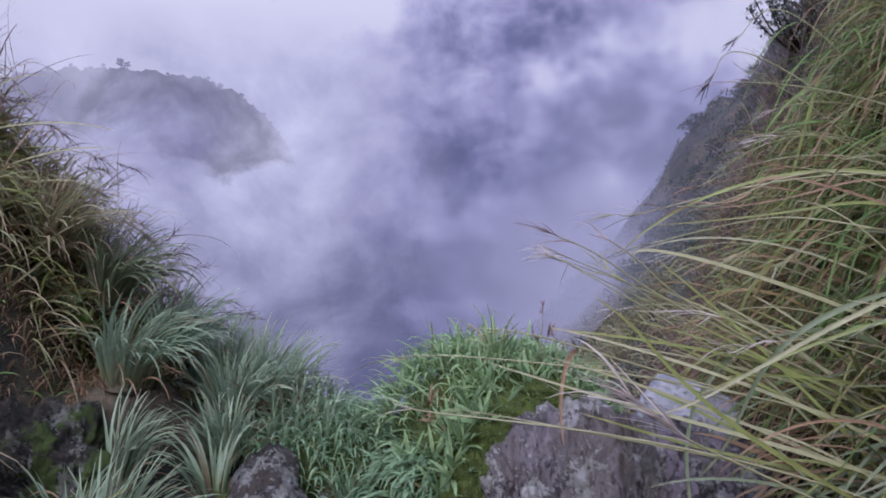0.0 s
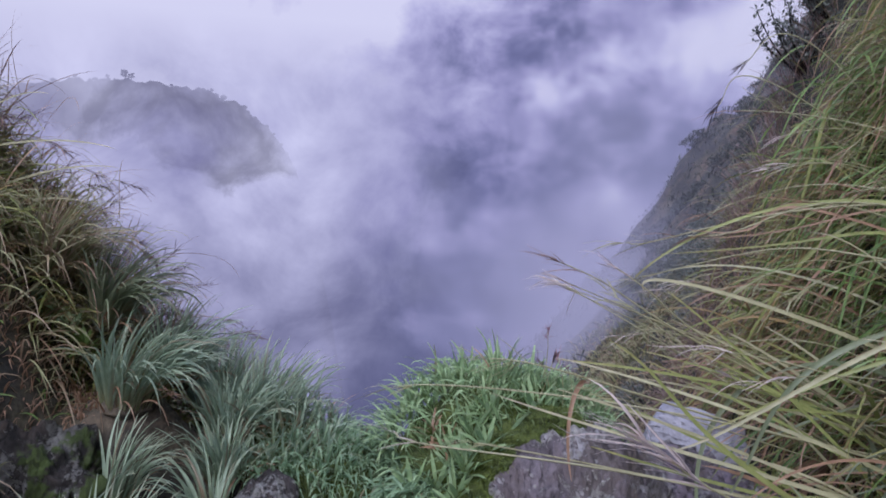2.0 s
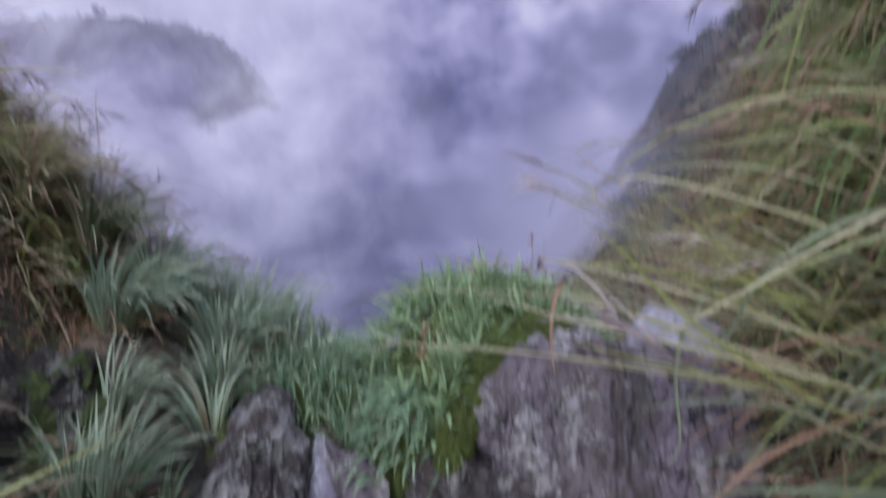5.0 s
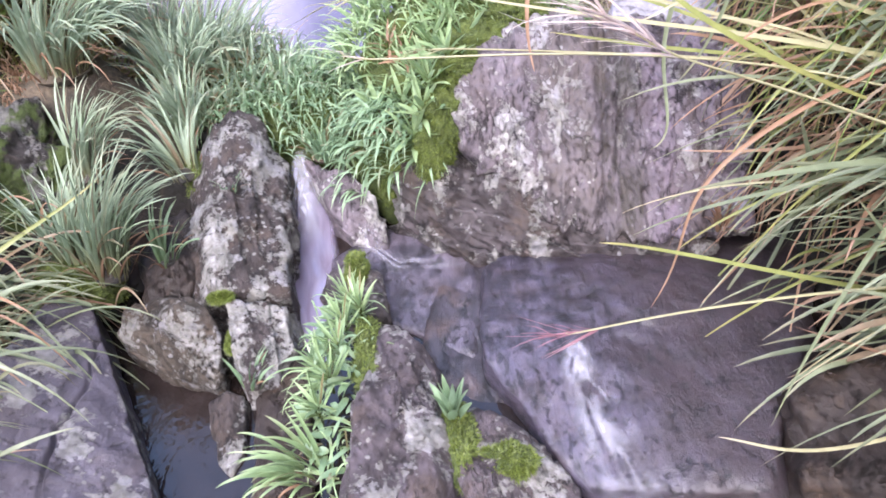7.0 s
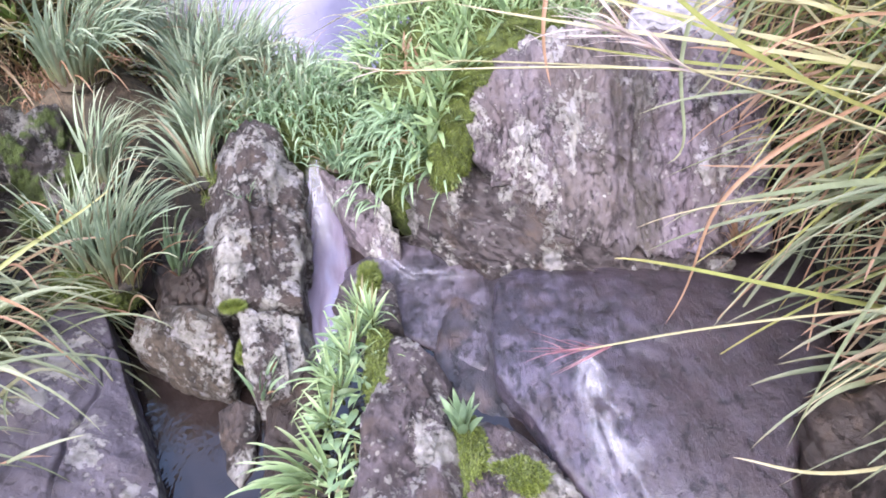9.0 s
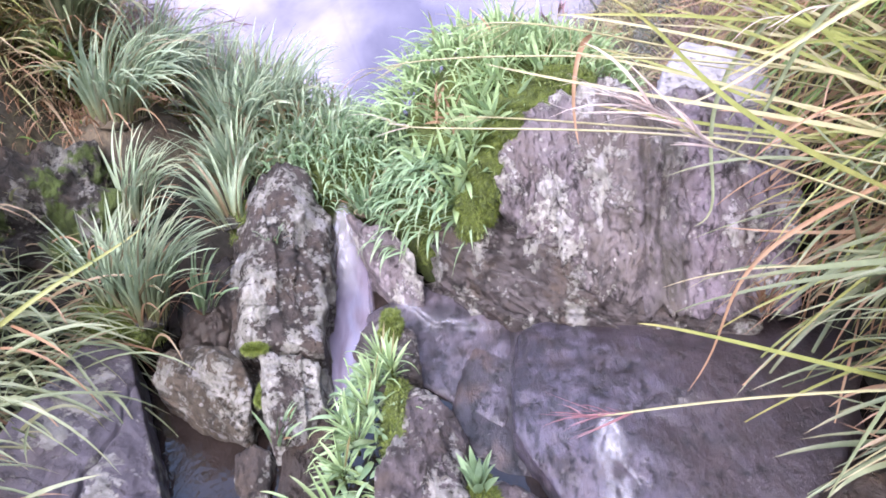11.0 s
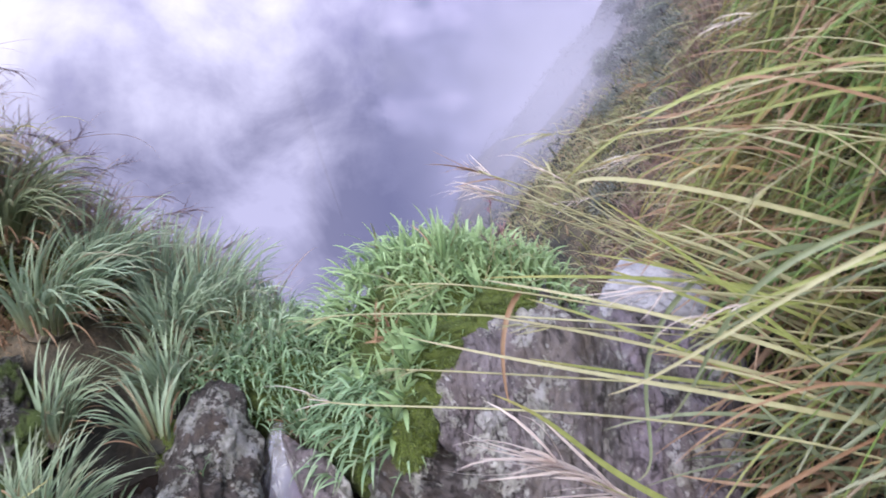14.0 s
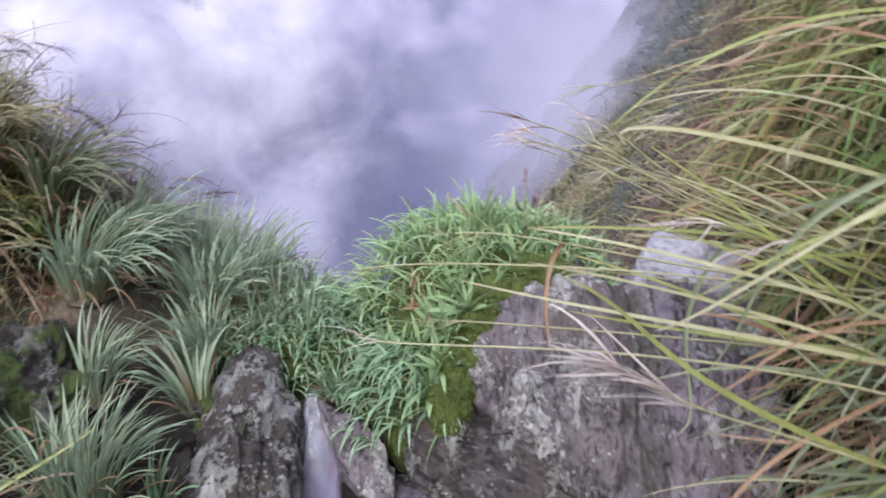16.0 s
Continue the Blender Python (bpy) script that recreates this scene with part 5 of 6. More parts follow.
carpet("withered_thatch", (1.33, 2.15), (1.0, 3.8), 2200, 0.36, 0.011, (-0.8, -0.2, 0.4), 1.0, MAT["dry"], "rusty withered grass close to the bank", segs=6, spread_dir=0.6)
carpet("straw_grass", (1.0, 1.75), (2.75, 3.7), 260, 0.36, 0.010, (-0.5, -0.15, 0.8), 0.8, MAT["stem"], "pale straw grass between the boulder and the bank", segs=7, spread_dir=0.5)
carpet("heath", (1.5, 2.15), (3.2, 4.3), 1300, 0.34, 0.006, (-0.5, -0.1, 0.9), 0.7, MAT["heather"], "fine purple-brown heath along the top of the bank", segs=5)

for x, y, n in [(1.28, 0.82, 20), (1.30, 1.0, 24), (1.27, 1.18, 24), (1.33, 1.32, 22), (1.30, 1.5, 20)]:
    bank_clump((x, y, max(float(ground_height(x, y)), 0.0) + 0.03), n, 0.55, (-0.95, -0.1, 0.2), 0.45, 0.022, MAT["pale"], 0.15, "broad pale green grass hanging low over the wet slab")

for x, y, z in [(1.24, 1.72, 0.05), (1.27, 1.90, 0.16), (1.27, 2.08, 0.30), (1.30, 2.28, 0.42), (1.26, 1.98, 0.02), (1.30, 1.80, 0.32), (1.33, 2.40, 0.45), (1.36, 2.18, 0.42), (1.34, 2.02, 0.30), (1.37, 1.88, 0.24), (1.36, 2.55, 0.48)]:
    bank_clump((x + 0.05, y, z), 24, 0.40, (-0.5, -0.45, 0.25), 1.0, 0.013, MAT["bank"], 0.6, "straw and orange grass hanging between the boulder and the bank")

for x, y, n in [(1.40, 2.10, 3), (1.46, 2.45, 4), (1.44, 2.80, 4), (1.52, 3.05, 4), (1.62, 2.60, 4), (1.68, 3.20, 4), (1.58, 2.25, 3)]:
    bank_clump((x, y, float(ground_height(x, y)) + 0.02), n, 0.75, (-0.95, -0.15, 0.4), 0.5, 0.026, MAT["dry"], 0.5, "broad tan and orange withered blades reaching from the bank")

# left slope
for k in range(22):
    x = -2.35 + 0.066 * k + rng.normal(0, 0.03)
    y = 3.55 + rng.uniform(-0.1, 0.25)
    bank_clump((x, y, float(ground_height(x, y))), 70, rng.uniform(0.5, 0.68), (0.35, -0.05, 1.0), 0.7, 0.007, MAT[("heather", "far", "heather")[k % 3]], 0.2, "fine pinkish-brown seeding grass on the crest of the slope")
for k in range(12):
    x, y = rng.uniform(-2.3, -1.65), rng.uniform(2.9, 3.35)
    bank_clump((x, y, float(ground_height(x, y))), 40, 0.5, (0.7, -0.15, 0.7), 1.0, 0.010, MAT[("far", "bank")[k % 2]], 0.45, "tan and green grass with withered blades on the slope")
for x, y, n, reach in [(-1.30, 1.78, 34, 0.40), (-1.34, 1.55, 34, 0.48), (-1.36, 1.32, 30, 0.46), (-1.34, 1.10, 26, 0.46), (-1.30, 1.92, 26, 0.34), (-1.45, 1.68, 34, 0.5)]:
    bank_clump((x, y, max(float(ground_height(x, y)), 0.0) + 0.01), n, reach, (0.85, -0.1, 0.45), 0.9, 0.015, MAT["pale"], 0.12, "long pale green grass leaning over the slab")
carpet("slope_grass", (-3.6, -1.3), (2.95, 4.7), 5200, 0.42, 0.013, (0.55, -0.1, 0.75), 0.75, MAT["far"], "tangled green and reddish grass on the slope", clump=0.5)
carpet("slope_grass", (-2.4, -1.2), (2.9, 4.4), 2600, 0.40, 0.014, (0.35, -0.2, 0.8), 0.9, MAT["bank"], "yellow-green grass at the foot of the slope")
carpet("slope_grass", (-2.4, -1.22), (0.6, 2.0), 1700, 0.45, 0.014, (0.75, 0.0, 0.6), 0.9, MAT["pale"], "long green grass leaning over the slab")
carpet("seed_grass", (-2.7, -0.95), (3.2, 4.7), 2600, 0.6, 0.006, (0.35, 0.0, 1.0), 0.5, MAT["heather"], "fine reddish seed grass on the crest of the slope", clump=0.4)
carpet("slope_grass", (-2.5, -1.5), (3.0, 3.5), 600, 0.34, 0.014, (0.5, -0.2, 0.7), 0.9, MAT["far"], "straw-green grass above the bare soil", segs=6)
carpet("slope_grass", (-3.0, -1.65), (2.7, 3.5), 1700, 0.42, 0.012, (0.65, -0.1, 0.6), 1.0, MAT["far"], "straw-green grass leaning down the slope", segs=7)
carpet("slope_grass", (-3.0, -1.7), (2.75, 3.6), 700, 0.45, 0.013, (0.7, -0.1, 0.6), 0.9, MAT["bank"], "yellow-green and orange grass leaning down the slope", segs=7)
carpet("ground_leaves", (-2.5, -1.48), (2.25, 3.0), 260, 0.16, 0.014, (0.3, -0.3, 0.6), 1.0, MAT["green"], "dark green leaves and short grass on the bare soil", segs=5, spread_dir=0.6, clump=0.6)
carpet("rust_fern", (-2.4, -1.45), (2.3, 3.1), 1900, 0.17, 0.008, (0.1, -0.2, 0.8), 0.9, MAT["dry"], "rust-brown withered ferns on bare soil")
carpet("slope_grass", (-3.4, -1.5), (-1.2, 2.6), 2600, 0.36, 0.014, (0.6, 0.0, 0.7), 0.9, MAT["far"], "tangled grass running on along the slope", segs=5, clump=0.5)
carpet("bank_grass", (1.6, 3.2), (-1.2, 3.8), 3400, 0.42, 0.016, (-0.7, -0.1, 0.6), 0.9, MAT["green"], "long grass running on over the bank", segs=5, clump=0.4)
# the hillside beyond the right bank
carpet("heath", (1.45, 3.0), (4.0, 6.2), 5200, 0.42, 0.006, (-0.35, -0.1, 1.0), 0.7, MAT["heather"], "fine purple-brown heath on a shoulder of the hillside", segs=5, clump=0.7)
carpet("heath_grass", (1.4, 3.2), (3.9, 6.4), 600, 0.45, 0.011, (-0.6, -0.2, 0.7), 0.9, MAT["far"], "dull straw and green grass among the heath", segs=5, clump=0.6)
carpet("hillside_grass", (1.4, 7.5), (5.2, 14.0), 21000, 0.36, 0.022, (-0.4, -0.2, 0.7), 0.9, MAT["far"], "dull grass and scrub on the misty hillside", segs=5, clump=0.7)
carpet("hillside_scrub", (-2.0, 34.0), (11.0, 60.0), 40000, 0.45, 0.06, (-0.2, -0.3, 0.8), 0.9, MAT["leaf"], "dark scrub on the distant hillside", segs=3, clump=1.0)


def bushes():
    """Rounded scrub dotted over the distant hillside."""
    root, way, size = [], [], []
    for k in range(170):
        y = 14 + 44 * rng.uniform(0, 1) ** 1.3
        x = 1.26 + 0.335 * (y - 3.1) + rng.uniform(-0.12, 0.16) * y
        r = rng.uniform(0.25, 0.6) * (0.5 + y / 40)
        z = float(ground_height(x, y))
        d = rng.normal(0, 1, (420, 3))
        d /= np.linalg.norm(d, axis=1)[:, None]
        d[:, 2] = np.abs(d[:, 2])
        root.append(np.array([x, y, z]) + d * r * (0.75, 0.75, 0.6) * rng.uniform(0.5, 1, (420, 1)))
        way.append(d + rng.normal(0, 0.5, (420, 3)))
        size.append(np.full(420, r * 0.2))
    size = np.concatenate(size)
    ob = blades("hillside_bushes", np.concatenate(root), np.concatenate(way), size, size * 0.3, np.full(len(size), 0.5), MAT["leaf"], None, 3)
    tagged(ob, "dark rounded scrub on the distant hillside", "scrub", kind="stuff")


bushes()


def hillside_shrub(x, y, r):
    """A dark low shrub, dense with small leaves, on short forked stems."""
    base = new("hillside_shrub")
    base.location = (x, y, float(ground_height(x, y)) - 0.03)
    tagged(base, "dark bluish-green shrub on the misty hillside", "shrub", "dark shrubs on the hillside")
    for k in range(3):
        bm = bmesh.new()
        tip = Vector((rng.normal(0, 0.4 * r), rng.normal(0, 0.4 * r), 0.7 * r))
        tube(bm, [(0, 0, 0), tuple(0.5 * tip + Vector((0, 0, 0.1 * r))), tuple(tip)], 0.04 * r, 0.015 * r)
        bm.loops.layers.uv.new("along")
        part("stem", bm, MAT["twig"], base)
    n = 900
    d = rng.normal(0, 1, (n, 3))
    d /= np.linalg.norm(d, axis=1)[:, None]
    d[:, 2] = np.abs(d[:, 2])
    lump = 1 + 0.3 * np.sin(3 * np.arctan2(d[:, 1], d[:, 0]) + x) * np.sin(4 * d[:, 2] + y)
    blades("foliage", d * (r * lump * rng.uniform(0.55, 1, n) ** 0.5)[:, None] * (1, 1, 0.75), d + rng.normal(0, 0.6, (n, 3)), np.full(n, 0.16 * r), np.full(n, 0.055 * r), np.full(n, 0.4), MAT["shrub"], base, 3)


# ---------------------------------------------------------------- stems with seed heads
def tube(bm, pts, r0, r1, sides=5):
    ring0 = None
    for k, p in enumerate(pts):
        tan = Vector(pts[min(k + 1, len(pts) - 1)]) - Vector(pts[max(k - 1, 0)])
        q = tan.to_track_quat("Z", "Y")
        r = r0 + (r1 - r0) * k / (len(pts) - 1)
        ring = [bm.verts.new(Vector(p) + q @ Vector((r * math.cos(6.2832 * a / sides), r * math.sin(6.2832 * a / sides), 0))) for a in range(sides)]
        if ring0:
            for a in range(sides):
                bm.faces.new((ring0[a], ring0[(a + 1) % sides], ring[(a + 1) % sides], ring[a]))
        ring0 = ring


def curve_points(pts, n=18):
    """A smooth line through three or four points."""
    pts = np.array(pts, float)
    s = np.linspace(0, 1, len(pts))
    fit = [np.polyfit(s, pts[:, k], min(3, len(pts) - 1)) for k in range(3)]
    return [tuple(float(np.polyval(f, t)) for f in fit) for t in np.linspace(0, 1, n)]


def seeding_grass(pts, r, head, rays, reach, label, splay=0.2):
    """A stalk with a feathery seed head at its tip."""
    base = new("seeding_grass")
    tagged(base, label, "seeding grass", "seeding grasses")
    line = curve_points(pts)
    bm = bmesh.new()
    tube(bm, line, r, r * 0.45)
    uvl = bm.loops.layers.uv.new("along")
    for f in bm.faces:
        for l in f.loops:
            l[uvl].uv = (0.5, 0.5)
    stalk = part("stalk", bm, MAT["stem"], base)
    tip, before = np.array(line[-1]), np.array(line[-4])
    ahead = (tip - before) / np.linalg.norm(tip - before)
    k = rng.uniform(-0.6, 0.25, rays)[:, None]
    root = tip + ahead * k * reach
    way = ahead + rng.normal(0, splay, (rays, 3))
    blades("panicle", root, way, reach * rng.uniform(0.4, 1.0, rays), (0.003 if head == "red" else 0.0045 if rays < 30 else 0.0055) * rng.uniform(0.7, 1.6, rays), rng.uniform(0.0, 0.6, rays), MAT[head], stalk, 5, 0.05)
    return base


STEMS = [
    ([(1.55, 1.80, 0.55), (0.81, 1.80, 0.74), (0.15, 1.90, 0.78), (-0.16, 1.95, 0.75)], 0.0040, "stem", 10, 0.16, "long pale grass stem arching over the stream"),
    ([(1.40, 1.50, 0.45), (0.66, 1.55, 0.67), (0.09, 1.60, 0.72), (-0.14, 1.65, 0.74)], 0.0038, "panicle", 6, 0.12, "long pale grass stem with a reddish tip"),
    ([(1.45, 1.85, 0.40), (1.10, 1.90, 0.65), (0.54, 2.10, 0.95), (0.33, 2.25, 1.03)], 0.0032, "panicle", 14, 0.20, "straw-coloured grass stem with a thin seed head"),
    ([(1.45, 1.90, 0.45), (0.98, 2.00, 0.73), (0.76, 2.10, 0.86), (0.51, 2.25, 1.01)], 0.0030, "stem", 10, 0.16, "straw-coloured grass stem with a thin seed head"),
    ([(1.60, 1.75, 1.15), (1.08, 1.80, 1.23), (0.86, 1.90, 1.22), (0.55, 2.00, 1.11)], 0.0035, "stem", 12, 0.16, "pale green grass stem with a drooping tip"),
    ([(1.60, 1.75, 1.25), (1.05, 1.80, 1.37), (0.83, 1.85, 1.31), (0.64, 1.90, 1.25)], 0.0035, "dry", 6, 0.14, "orange withered grass stem"),
    ([(1.60, 1.80, 1.30), (1.07, 1.85, 1.36), (0.68, 1.95, 1.26), (0.50, 2.00, 1.21)], 0.0032, "stem", 8, 0.16, "pale green grass stem with a drooping tip"),
    ([(1.45, 1.15, 0.20), (0.81, 1.15, 0.25), (0.43, 1.15, 0.23), (0.30, 1.15, 0.22)], 0.0042, "red", 24, 0.15, "grass stem with a magenta seed head over the water"),
    ([(1.75, 3.0, 1.50), (1.24, 3.0, 1.78), (1.10, 3.0, 1.75), (1.06, 3.0, 1.66)], 0.0032, "twig", 12, 0.09, "dark drooping seed head on a thin stalk"),
    ([(1.80, 3.0, 1.60), (1.38, 3.0, 1.95), (1.22, 3.0, 1.92), (1.15, 3.0, 1.84)], 0.0030, "twig", 12, 0.09, "dark drooping seed head on a thin stalk"),
    ([(1.40, 1.10, 0.45), (0.75, 1.10, 0.77), (0.50, 1.10, 0.88), (0.37, 1.10, 0.96)], 0.0032, "panicle", 38, 0.20, "stout grass stem with a large feathery pink seed head"),
    ([(1.60, 1.80, 0.62), (0.88, 1.90, 0.70), (0.41, 1.90, 0.82), (0.11, 1.90, 0.87)], 0.0045, "stem", 10, 0.18, "long pale grass stem arching over the boulder"),
    ([(1.60, 1.80, 0.40), (1.04, 1.90, 0.46), (0.38, 1.90, 0.57), (0.08, 1.90, 0.61)], 0.0045, "stem", 8, 0.14, "long pale grass stem arching over the boulder"),
    ([(1.50, 1.90, 0.60), (0.73, 1.90, 0.93), (0.48, 1.90, 1.07), (0.29, 1.90, 1.16)], 0.0035, "dry", 12, 0.14, "straw-coloured grass stem with a thin seed head"),
    ([(1.50, 1.95, 0.55), (0.77, 1.90, 0.93), (0.59, 1.90, 1.05), (0.45, 1.90, 1.15)], 0.0035, "panicle", 10, 0.12, "straw-coloured grass stem with a pinkish seed head"),
]
for row in STEMS:
    seeding_grass(*row)
for k in range(24):
    x, y = 1.45 + rng.uniform(0, 0.4), rng.uniform(1.3, 2.5)
    z = float(ground_height(x, y))
    e = np.array([x - rng.uniform(0.5, 0.95), y + rng.normal(0, 0.25), z + rng.uniform(0.1, 0.5)])
    m = (np.array([x, y, z]) + e) / 2 + (0, 0, rng.uniform(0.05, 0.2))
    seeding_grass([(x, y, z), tuple(m), tuple(e)], 0.0028, ("stem", "panicle", "dry")[k % 3], 8, 0.14, ("pale grass stem on the bank", "grass stem with a pinkish seed head on the bank", "orange withered grass stem on the bank")[k % 3])


# a fan of cream-tipped stems leaning over the boulder
for k in range(8):
    a = np.array([rng.uniform(1.40, 1.62), 1.95 + rng.normal(0, 0.10), rng.uniform(0.35, 0.72)])
    e = np.array([rng.uniform(0.25, 0.85), 1.92 + rng.normal(0, 0.12), rng.uniform(0.78, 1.17)])
    m = 0.5 * (a + e) + (0, 0, rng.uniform(0.0, 0.07))
    seeding_grass([tuple(a), tuple(m), tuple(e)], 0.0029, ("stem", "panicle")[k % 2], 8, 0.12, ("cream-coloured grass stem leaning over the boulder", "cream-coloured grass stem with a pinkish seed head")[k % 2], 0.14)
# dry flower stems on the shoulder of the grass mound
for x, y, z in [(0.40, 2.66, 0.48), (0.45, 2.64, 0.46), (0.37, 2.70, 0.52), (0.49, 2.68, 0.46), (0.34, 2.62, 0.46)]:
    e = np.array([x + rng.normal(-0.02, 0.04), y + rng.normal(0, 0.03), z + rng.uniform(0.14, 0.24)])
    seeding_grass([(x, y, z), tuple(0.5 * (np.array([x, y, z]) + e) + (0.01, 0, 0.01)), tuple(e)], 0.0022, ("plume", "red")[int(x * 100) % 2], 14, 0.06, "small dark red flower stem on the grass mound", 0.45)
# reddish seed stems along the crest of the other slope
for k in range(56):
    x, y = rng.uniform(-2.25, -1.15), rng.uniform(3.15, 4.1)
    a = np.array([x, y, float(ground_height(x, y)) + 0.1])
    e = a + (rng.uniform(0.08, 0.28), rng.normal(0, 0.08), rng.uniform(0.16, 0.34))
    m = 0.5 * (a + e) + (-0.03, 0, rng.uniform(0.04, 0.12))
    seeding_grass([tuple(a), tuple(m), tuple(e)], 0.0022, "plume", 22, 0.15, "fine reddish seed stem on the crest of the slope", 0.32)


# single long leaves that stand out from the bank
def long_leaf(pts, width, mat, label):
    c = np.array(curve_points(pts, 20))
    n = len(c)
    s = np.linspace(0, 1, n)
    tan = np.gradient(c, axis=0)
    side = np.cross(tan, (0.2, -0.8, 0.6))
    side /= np.linalg.norm(side, axis=1)[:, None]
    up = np.cross(side, tan)
    up /= np.linalg.norm(up, axis=1)[:, None]
    w = (width * np.minimum(1, 0.5 + 3 * s) * (1 - s) ** 0.5)[:, None] / 2 + 0.0004
    v = np.stack([c - side * w, c - up * w * 0.4, c + side * w], 1).reshape(-1, 3)
    uv = np.stack(np.broadcast_arrays(np.array([0, 0.5, 1.0])[None], s[:, None]), -1).reshape(-1, 2)
    i = np.arange(n * 3).reshape(n, 3)
    f = np.stack([i[:-1, :-1], i[:-1, 1:], i[1:, 1:], i[1:, :-1]], -1).reshape(-1, 4)
    return tagged(link_mesh("grass_leaf", v, f, mat, uv=uv), label, "grass leaf", "long single grass leaves")


for pts, w, key, label in [
    ([(1.30, 1.50, 1.20), (0.97, 1.50, 1.06), (0.71, 1.50, 0.89), (0.52, 1.50, 0.79)], 0.013, "stem", "pale green grass leaf slanting across the bank"),
    ([(1.70, 1.75, 1.20), (1.11, 1.90, 1.37), (0.68, 1.90, 1.26), (0.50, 1.90, 1.12)], 0.012, "bank", "pale yellow-green grass leaf arching from the bank"),
    ([(1.60, 1.80, 1.15), (0.97, 1.90, 1.34), (0.84, 1.90, 1.30), (0.62, 1.90, 1.27)], 0.010, "dry", "orange withered grass leaf among the bank grass"),
    ([(1.60, 1.95, 0.80), (0.98, 1.90, 1.03), (0.61, 1.90, 1.12), (0.54, 1.90, 1.08)], 0.016, "stem", "pale grass leaf with a drooping tip"),
    ([(1.50, 1.50, 1.15), (1.10, 1.60, 1.02), (0.84, 1.65, 0.88), (0.65, 1.65, 0.78)], 0.012, "bank", "yellow-green grass leaf slanting over the boulder"),
    ([(1.20, 1.65, 1.10), (0.88, 1.65, 0.94), (0.78, 1.65, 0.74), (0.68, 1.65, 0.55)], 0.016, "pale", "broad pale grass leaf slanting over the boulder"),
    ([(1.40, 1.80, 0.45), (0.90, 1.90, 0.50), (0.60, 1.90, 0.57), (0.41, 1.90, 0.62)], 0.013, "bank", "green grass leaf lying over the boulder"),
    ([(1.75, 2.0, 1.25), (1.28, 2.0, 1.34), (1.07, 2.0, 1.30), (0.70, 2.0, 1.23)], 0.009, "dry", "orange withered grass leaf among the bank grass"),
    ([(1.75, 2.0, 1.20), (1.28, 2.0, 1.27), (1.07, 2.0, 1.25), (0.60, 2.0, 1.18)], 0.013, "bank", "long yellow-green grass leaf among the bank grass"),
    ([(0.75, 1.0, 0.83), (0.46, 1.0, 1.0), (0.34, 1.0, 1.11), (0.24, 1.0, 1.19)], 0.010, "bank", "long green grass leaf above the boulder"),
    ([(0.98, 1.95, 0.90), (0.74, 1.90, 0.63), (0.72, 1.80, 0.42), (0.67, 1.75, 0.30)], 0.016, "pale", "yellow-green grass leaf hanging before the boulder"),
    ([(1.35, 1.25, 0.05), (0.99, 1.30, 0.14), (0.63, 1.30, 0.28), (0.41, 1.30, 0.35)], 0.014, "bank", "yellow-green grass leaf over the wet slab"),
    ([(1.20, 1.55, 0.60), (0.74, 1.40, 0.48), (0.63, 1.35, 0.32), (0.55, 1.30, 0.12)], 0.012, "dry", "bent reddish grass leaf over the wet slab"),
    ([(1.35, 1.55, 0.55), (0.88, 1.60, 0.67), (0.49, 1.65, 0.75), (0.10, 1.70, 0.84)], 0.014, "stem", "long pale grass leaf arching over the boulder"),
    ([(-1.55, 1.60, 0.05), (-1.24, 1.70, 0.23), (-1.09, 1.80, 0.28), (-0.95, 1.90, 0.33)], 0.016, "bank", "long pale grass leaf before the sedge tuft"),
    ([(0.40, 1.95, 0.80), (0.35, 1.85, 0.79), (0.33, 1.80, 0.70), (0.34, 1.75, 0.58)], 0.016, "dry", "withered pinkish grass leaf hanging before the boulder"),
    ([(1.10, 0.80, 0.30), (0.85, 0.85, 0.10), (0.72, 0.92, 0.02), (0.62, 0.98, 0.0)], 0.011, "stem", "pale straw grass leaf over the water"),
    ([(-2.3, 2.5, 0.55), (-1.95, 2.6, 0.62), (-1.76, 2.9, 0.80), (-1.69, 3.2, 0.95)], 0.014, "stem", "long pale grass leaf on the grassy slope"),
]:
    long_leaf(pts, w, MAT[key], label)


# loose stems and leaves crossing one another in front of the bank
for k in range(30):
    y = rng.uniform(1.15, 2.3)
    a = np.array([rng.uniform(1.38, 1.75), y, rng.uniform(0.15, 0.9)])
    reach, rise = rng.uniform(0.45, 0.95), rng.normal(0.05, 0.28)
    d = np.array([-reach, rng.normal(0, 0.18), rise])
    sag = np.array([0, 0, rng.uniform(0.02, 0.16)])
    key, w, label = [("stem", 0.008, "thin pale straw stem crossing the bank grass"), ("bank", 0.013, "yellow-green grass leaf crossing the bank"), ("stem", 0.011, "cream-coloured grass leaf crossing the bank"),
                     ("dry", 0.010, "orange withered leaf crossing the bank grass")][k % 4]
    long_leaf([tuple(a), tuple(a + 0.35 * d + 0.9 * sag), tuple(a + 0.7 * d + 0.8 * sag), tuple(a + d - 0.4 * sag)], w, MAT[key], label)

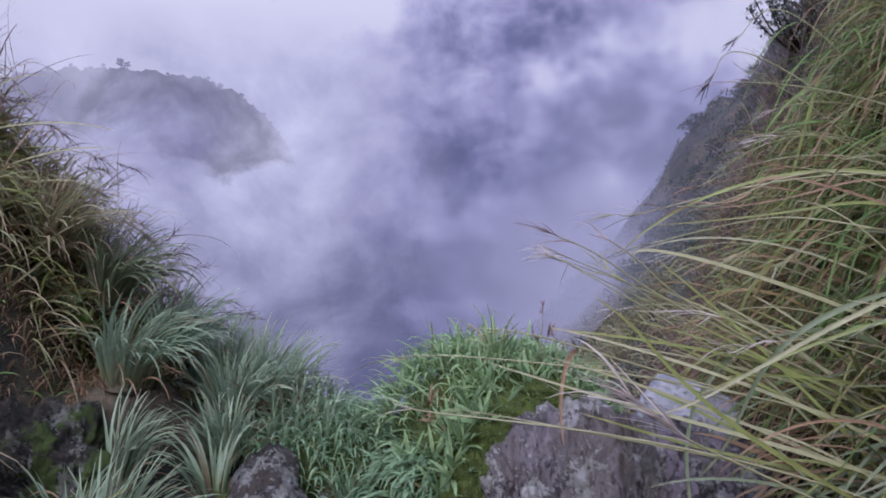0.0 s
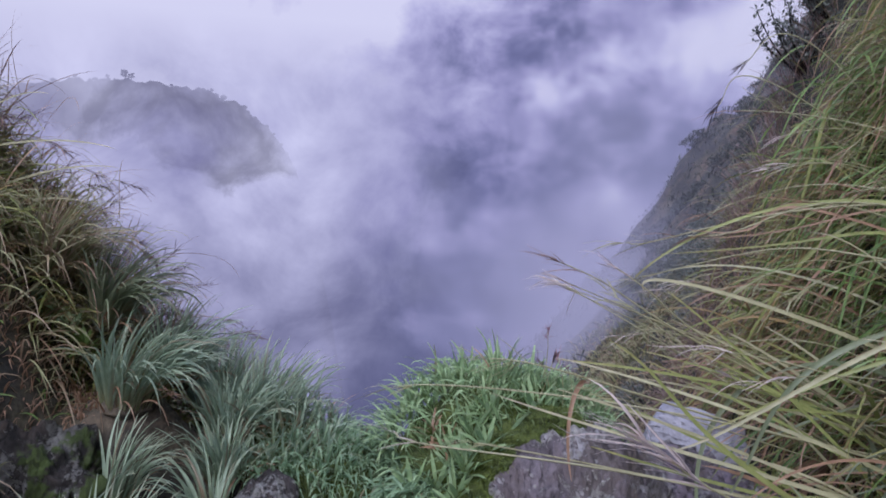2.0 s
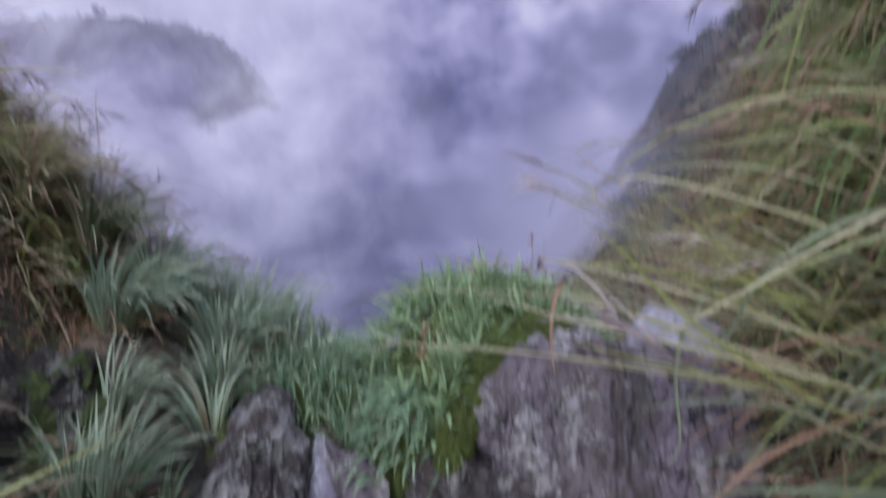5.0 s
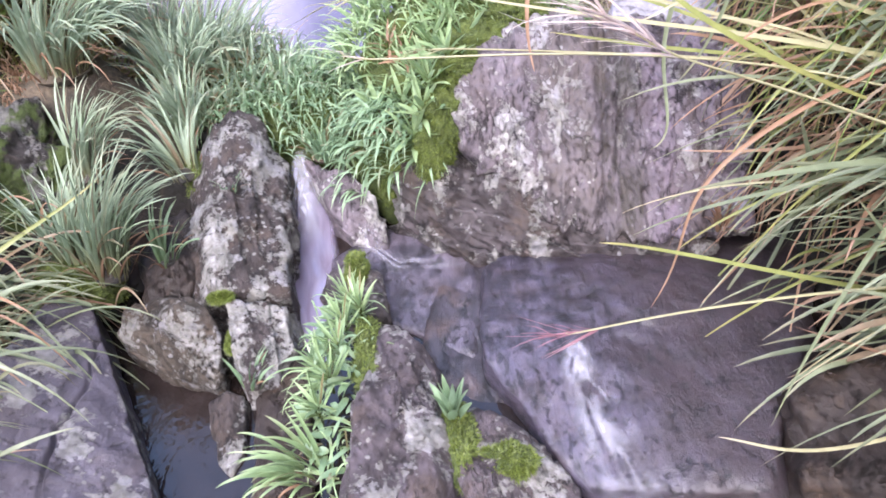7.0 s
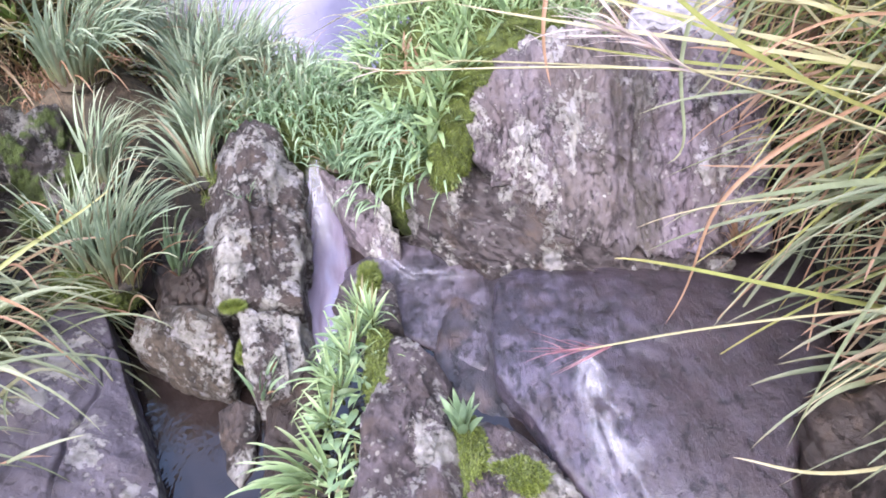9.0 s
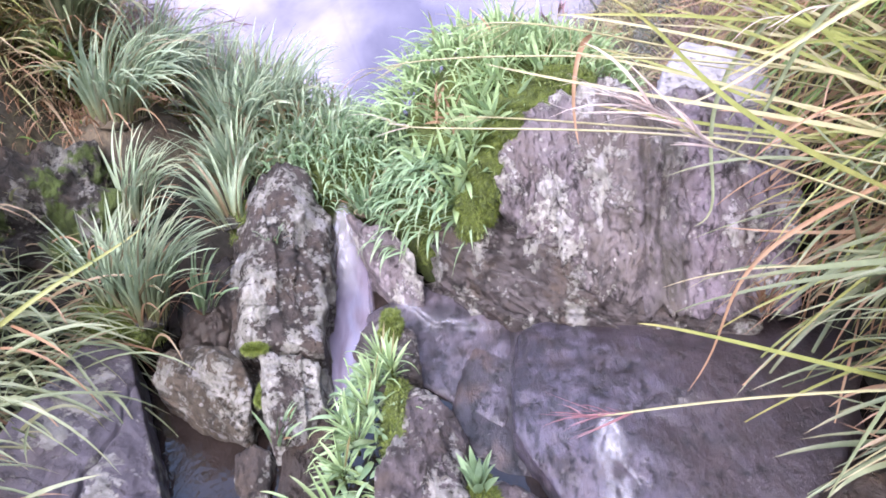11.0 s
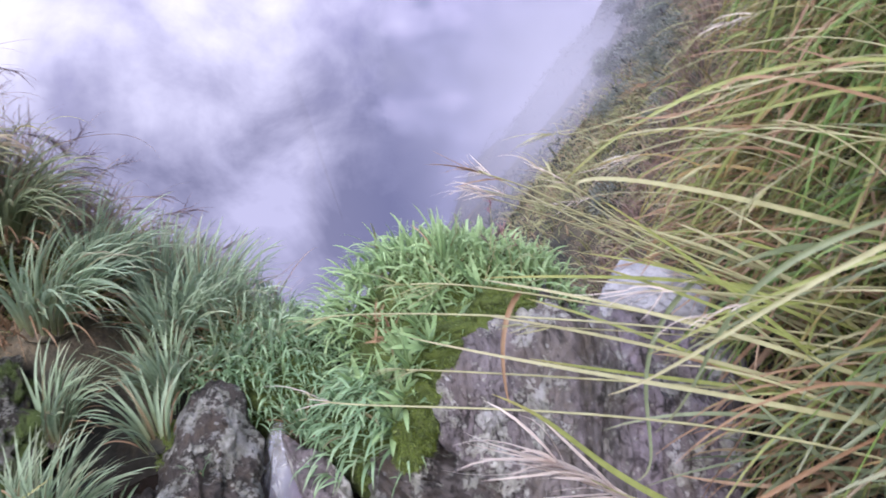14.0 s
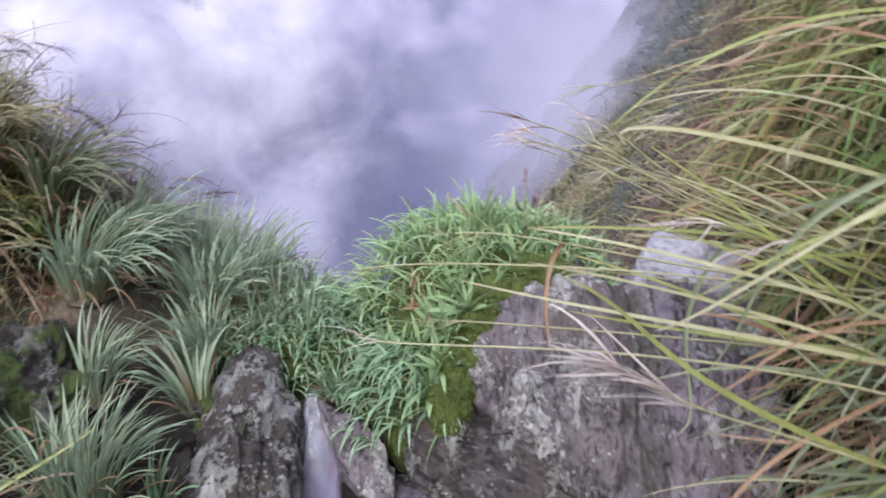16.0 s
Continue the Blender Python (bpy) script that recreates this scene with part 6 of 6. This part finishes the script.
# straight cream and yellow-green leaves fanning out over the boulder
for k in range(16):
    a = np.array([rng.uniform(1.30, 1.62), 1.90 + rng.normal(0, 0.12), rng.uniform(0.25, 0.68)])
    e = np.array([rng.uniform(0.26, 0.95), 1.88 + rng.normal(0, 0.12), rng.uniform(0.74, 1.14)])
    long_leaf([tuple(a), tuple(0.6 * a + 0.4 * e + np.array([0, 0, 0.04])), tuple(0.25 * a + 0.75 * e + np.array([0, 0, 0.03])), tuple(e)], rng.uniform(0.009, 0.015), MAT[("stem", "bank", "stem", "bank")[k % 4]],
              ("cream-coloured straw leaning over the boulder", "yellow-green grass leaf leaning over the boulder", "cream-coloured straw leaning over the boulder", "yellow-green grass leaf leaning over the boulder")[k % 4])

# long pale leaves reaching out from the crest of the grassy slope
for a, e, w in [((-2.25, 3.1, 1.30), (-1.50, 3.1, 1.37), 0.012), ((-2.2, 3.1, 1.10), (-1.50, 3.1, 1.29), 0.012), ((-2.25, 3.2, 1.42), (-1.85, 3.2, 1.60), 0.010), ((-2.2, 2.9, 0.45), (-1.55, 2.9, 1.0), 0.014), ((-2.3, 3.1, 1.0), (-1.62, 3.1, 1.13), 0.011),
                ((-2.2, 3.0, 0.85), (-1.60, 3.0, 0.98), 0.012), ((-2.3, 3.3, 1.2), (-1.72, 3.3, 1.24), 0.010)]:
    a, e = np.array(a), np.array(e)
    long_leaf([tuple(a), tuple(0.65 * a + 0.35 * e + np.array([0, 0, 0.05])), tuple(0.3 * a + 0.7 * e + np.array([0, 0, 0.05])), tuple(e)], w, MAT["stem"], "long pale grass leaf on the crest of the slope")

# thin reddish stems hanging before the boulder
for k in range(16):
    a = np.array([rng.uniform(1.22, 1.42), rng.uniform(1.65, 1.95), rng.uniform(0.1, 0.5)])
    e = np.array([rng.uniform(0.82, 1.08), rng.uniform(1.65, 1.85), a[2] - rng.uniform(0.05, 0.32)])
    m = 0.5 * (a + e) + (0, 0, rng.uniform(0.04, 0.12))
    long_leaf([tuple(a), tuple(m), tuple(e)], 0.006, MAT["dry"], "thin reddish withered stem hanging before the boulder")

# shrub at the top of the bank
def shrub(place, tall, n_br, label):
    base = new("shrub")
    base.location = place
    tagged(base, label, "shrub")
    for k in range(n_br):
        d = Vector((rng.normal(-0.38, 0.32), rng.normal(0, 0.35), 1.0)).normalized() * tall * rng.uniform(0.6, 1.0)
        line = curve_points([(0, 0, 0), tuple(d * 0.5 + Vector(rng.normal(0, 0.03, 3))), tuple(d)], 8)
        bm = bmesh.new()
        tube(bm, line, 0.008, 0.003)
        bm.loops.layers.uv.new("along")
        branch = part("branch", bm, MAT["twig"], base)
        root = np.repeat(np.array(line[2:]), 13, 0) + rng.normal(0, 0.014, (13 * len(line[2:]), 3))
        m = len(root)
        tagged(blades("foliage", root, rng.normal(0, 1, (m, 3)) + (0, 0, 0.4), rng.uniform(0.02, 0.045, m), np.full(m, 0.014), np.full(m, 0.3), MAT["shrub"], branch, 4, 0.06, True, True), "small grey-green leaves")


for x, y, tall, n in [(2.18, 4.72, 0.58, 13), (2.32, 4.80, 0.56, 13), (2.26, 4.62, 0.42, 10)]:
    shrub((x, y, float(ground_height(x, y)) - 0.02), tall, n, "dark small-leaved shrub at the top of the bank")
for k in range(90):
    y = rng.uniform(6.0, 16.0)
    hillside_shrub(1.26 + 0.335 * (y - 3.1) + rng.uniform(-0.10, 0.14) * y, y, rng.uniform(0.16, 0.34) * (0.6 + y / 18))
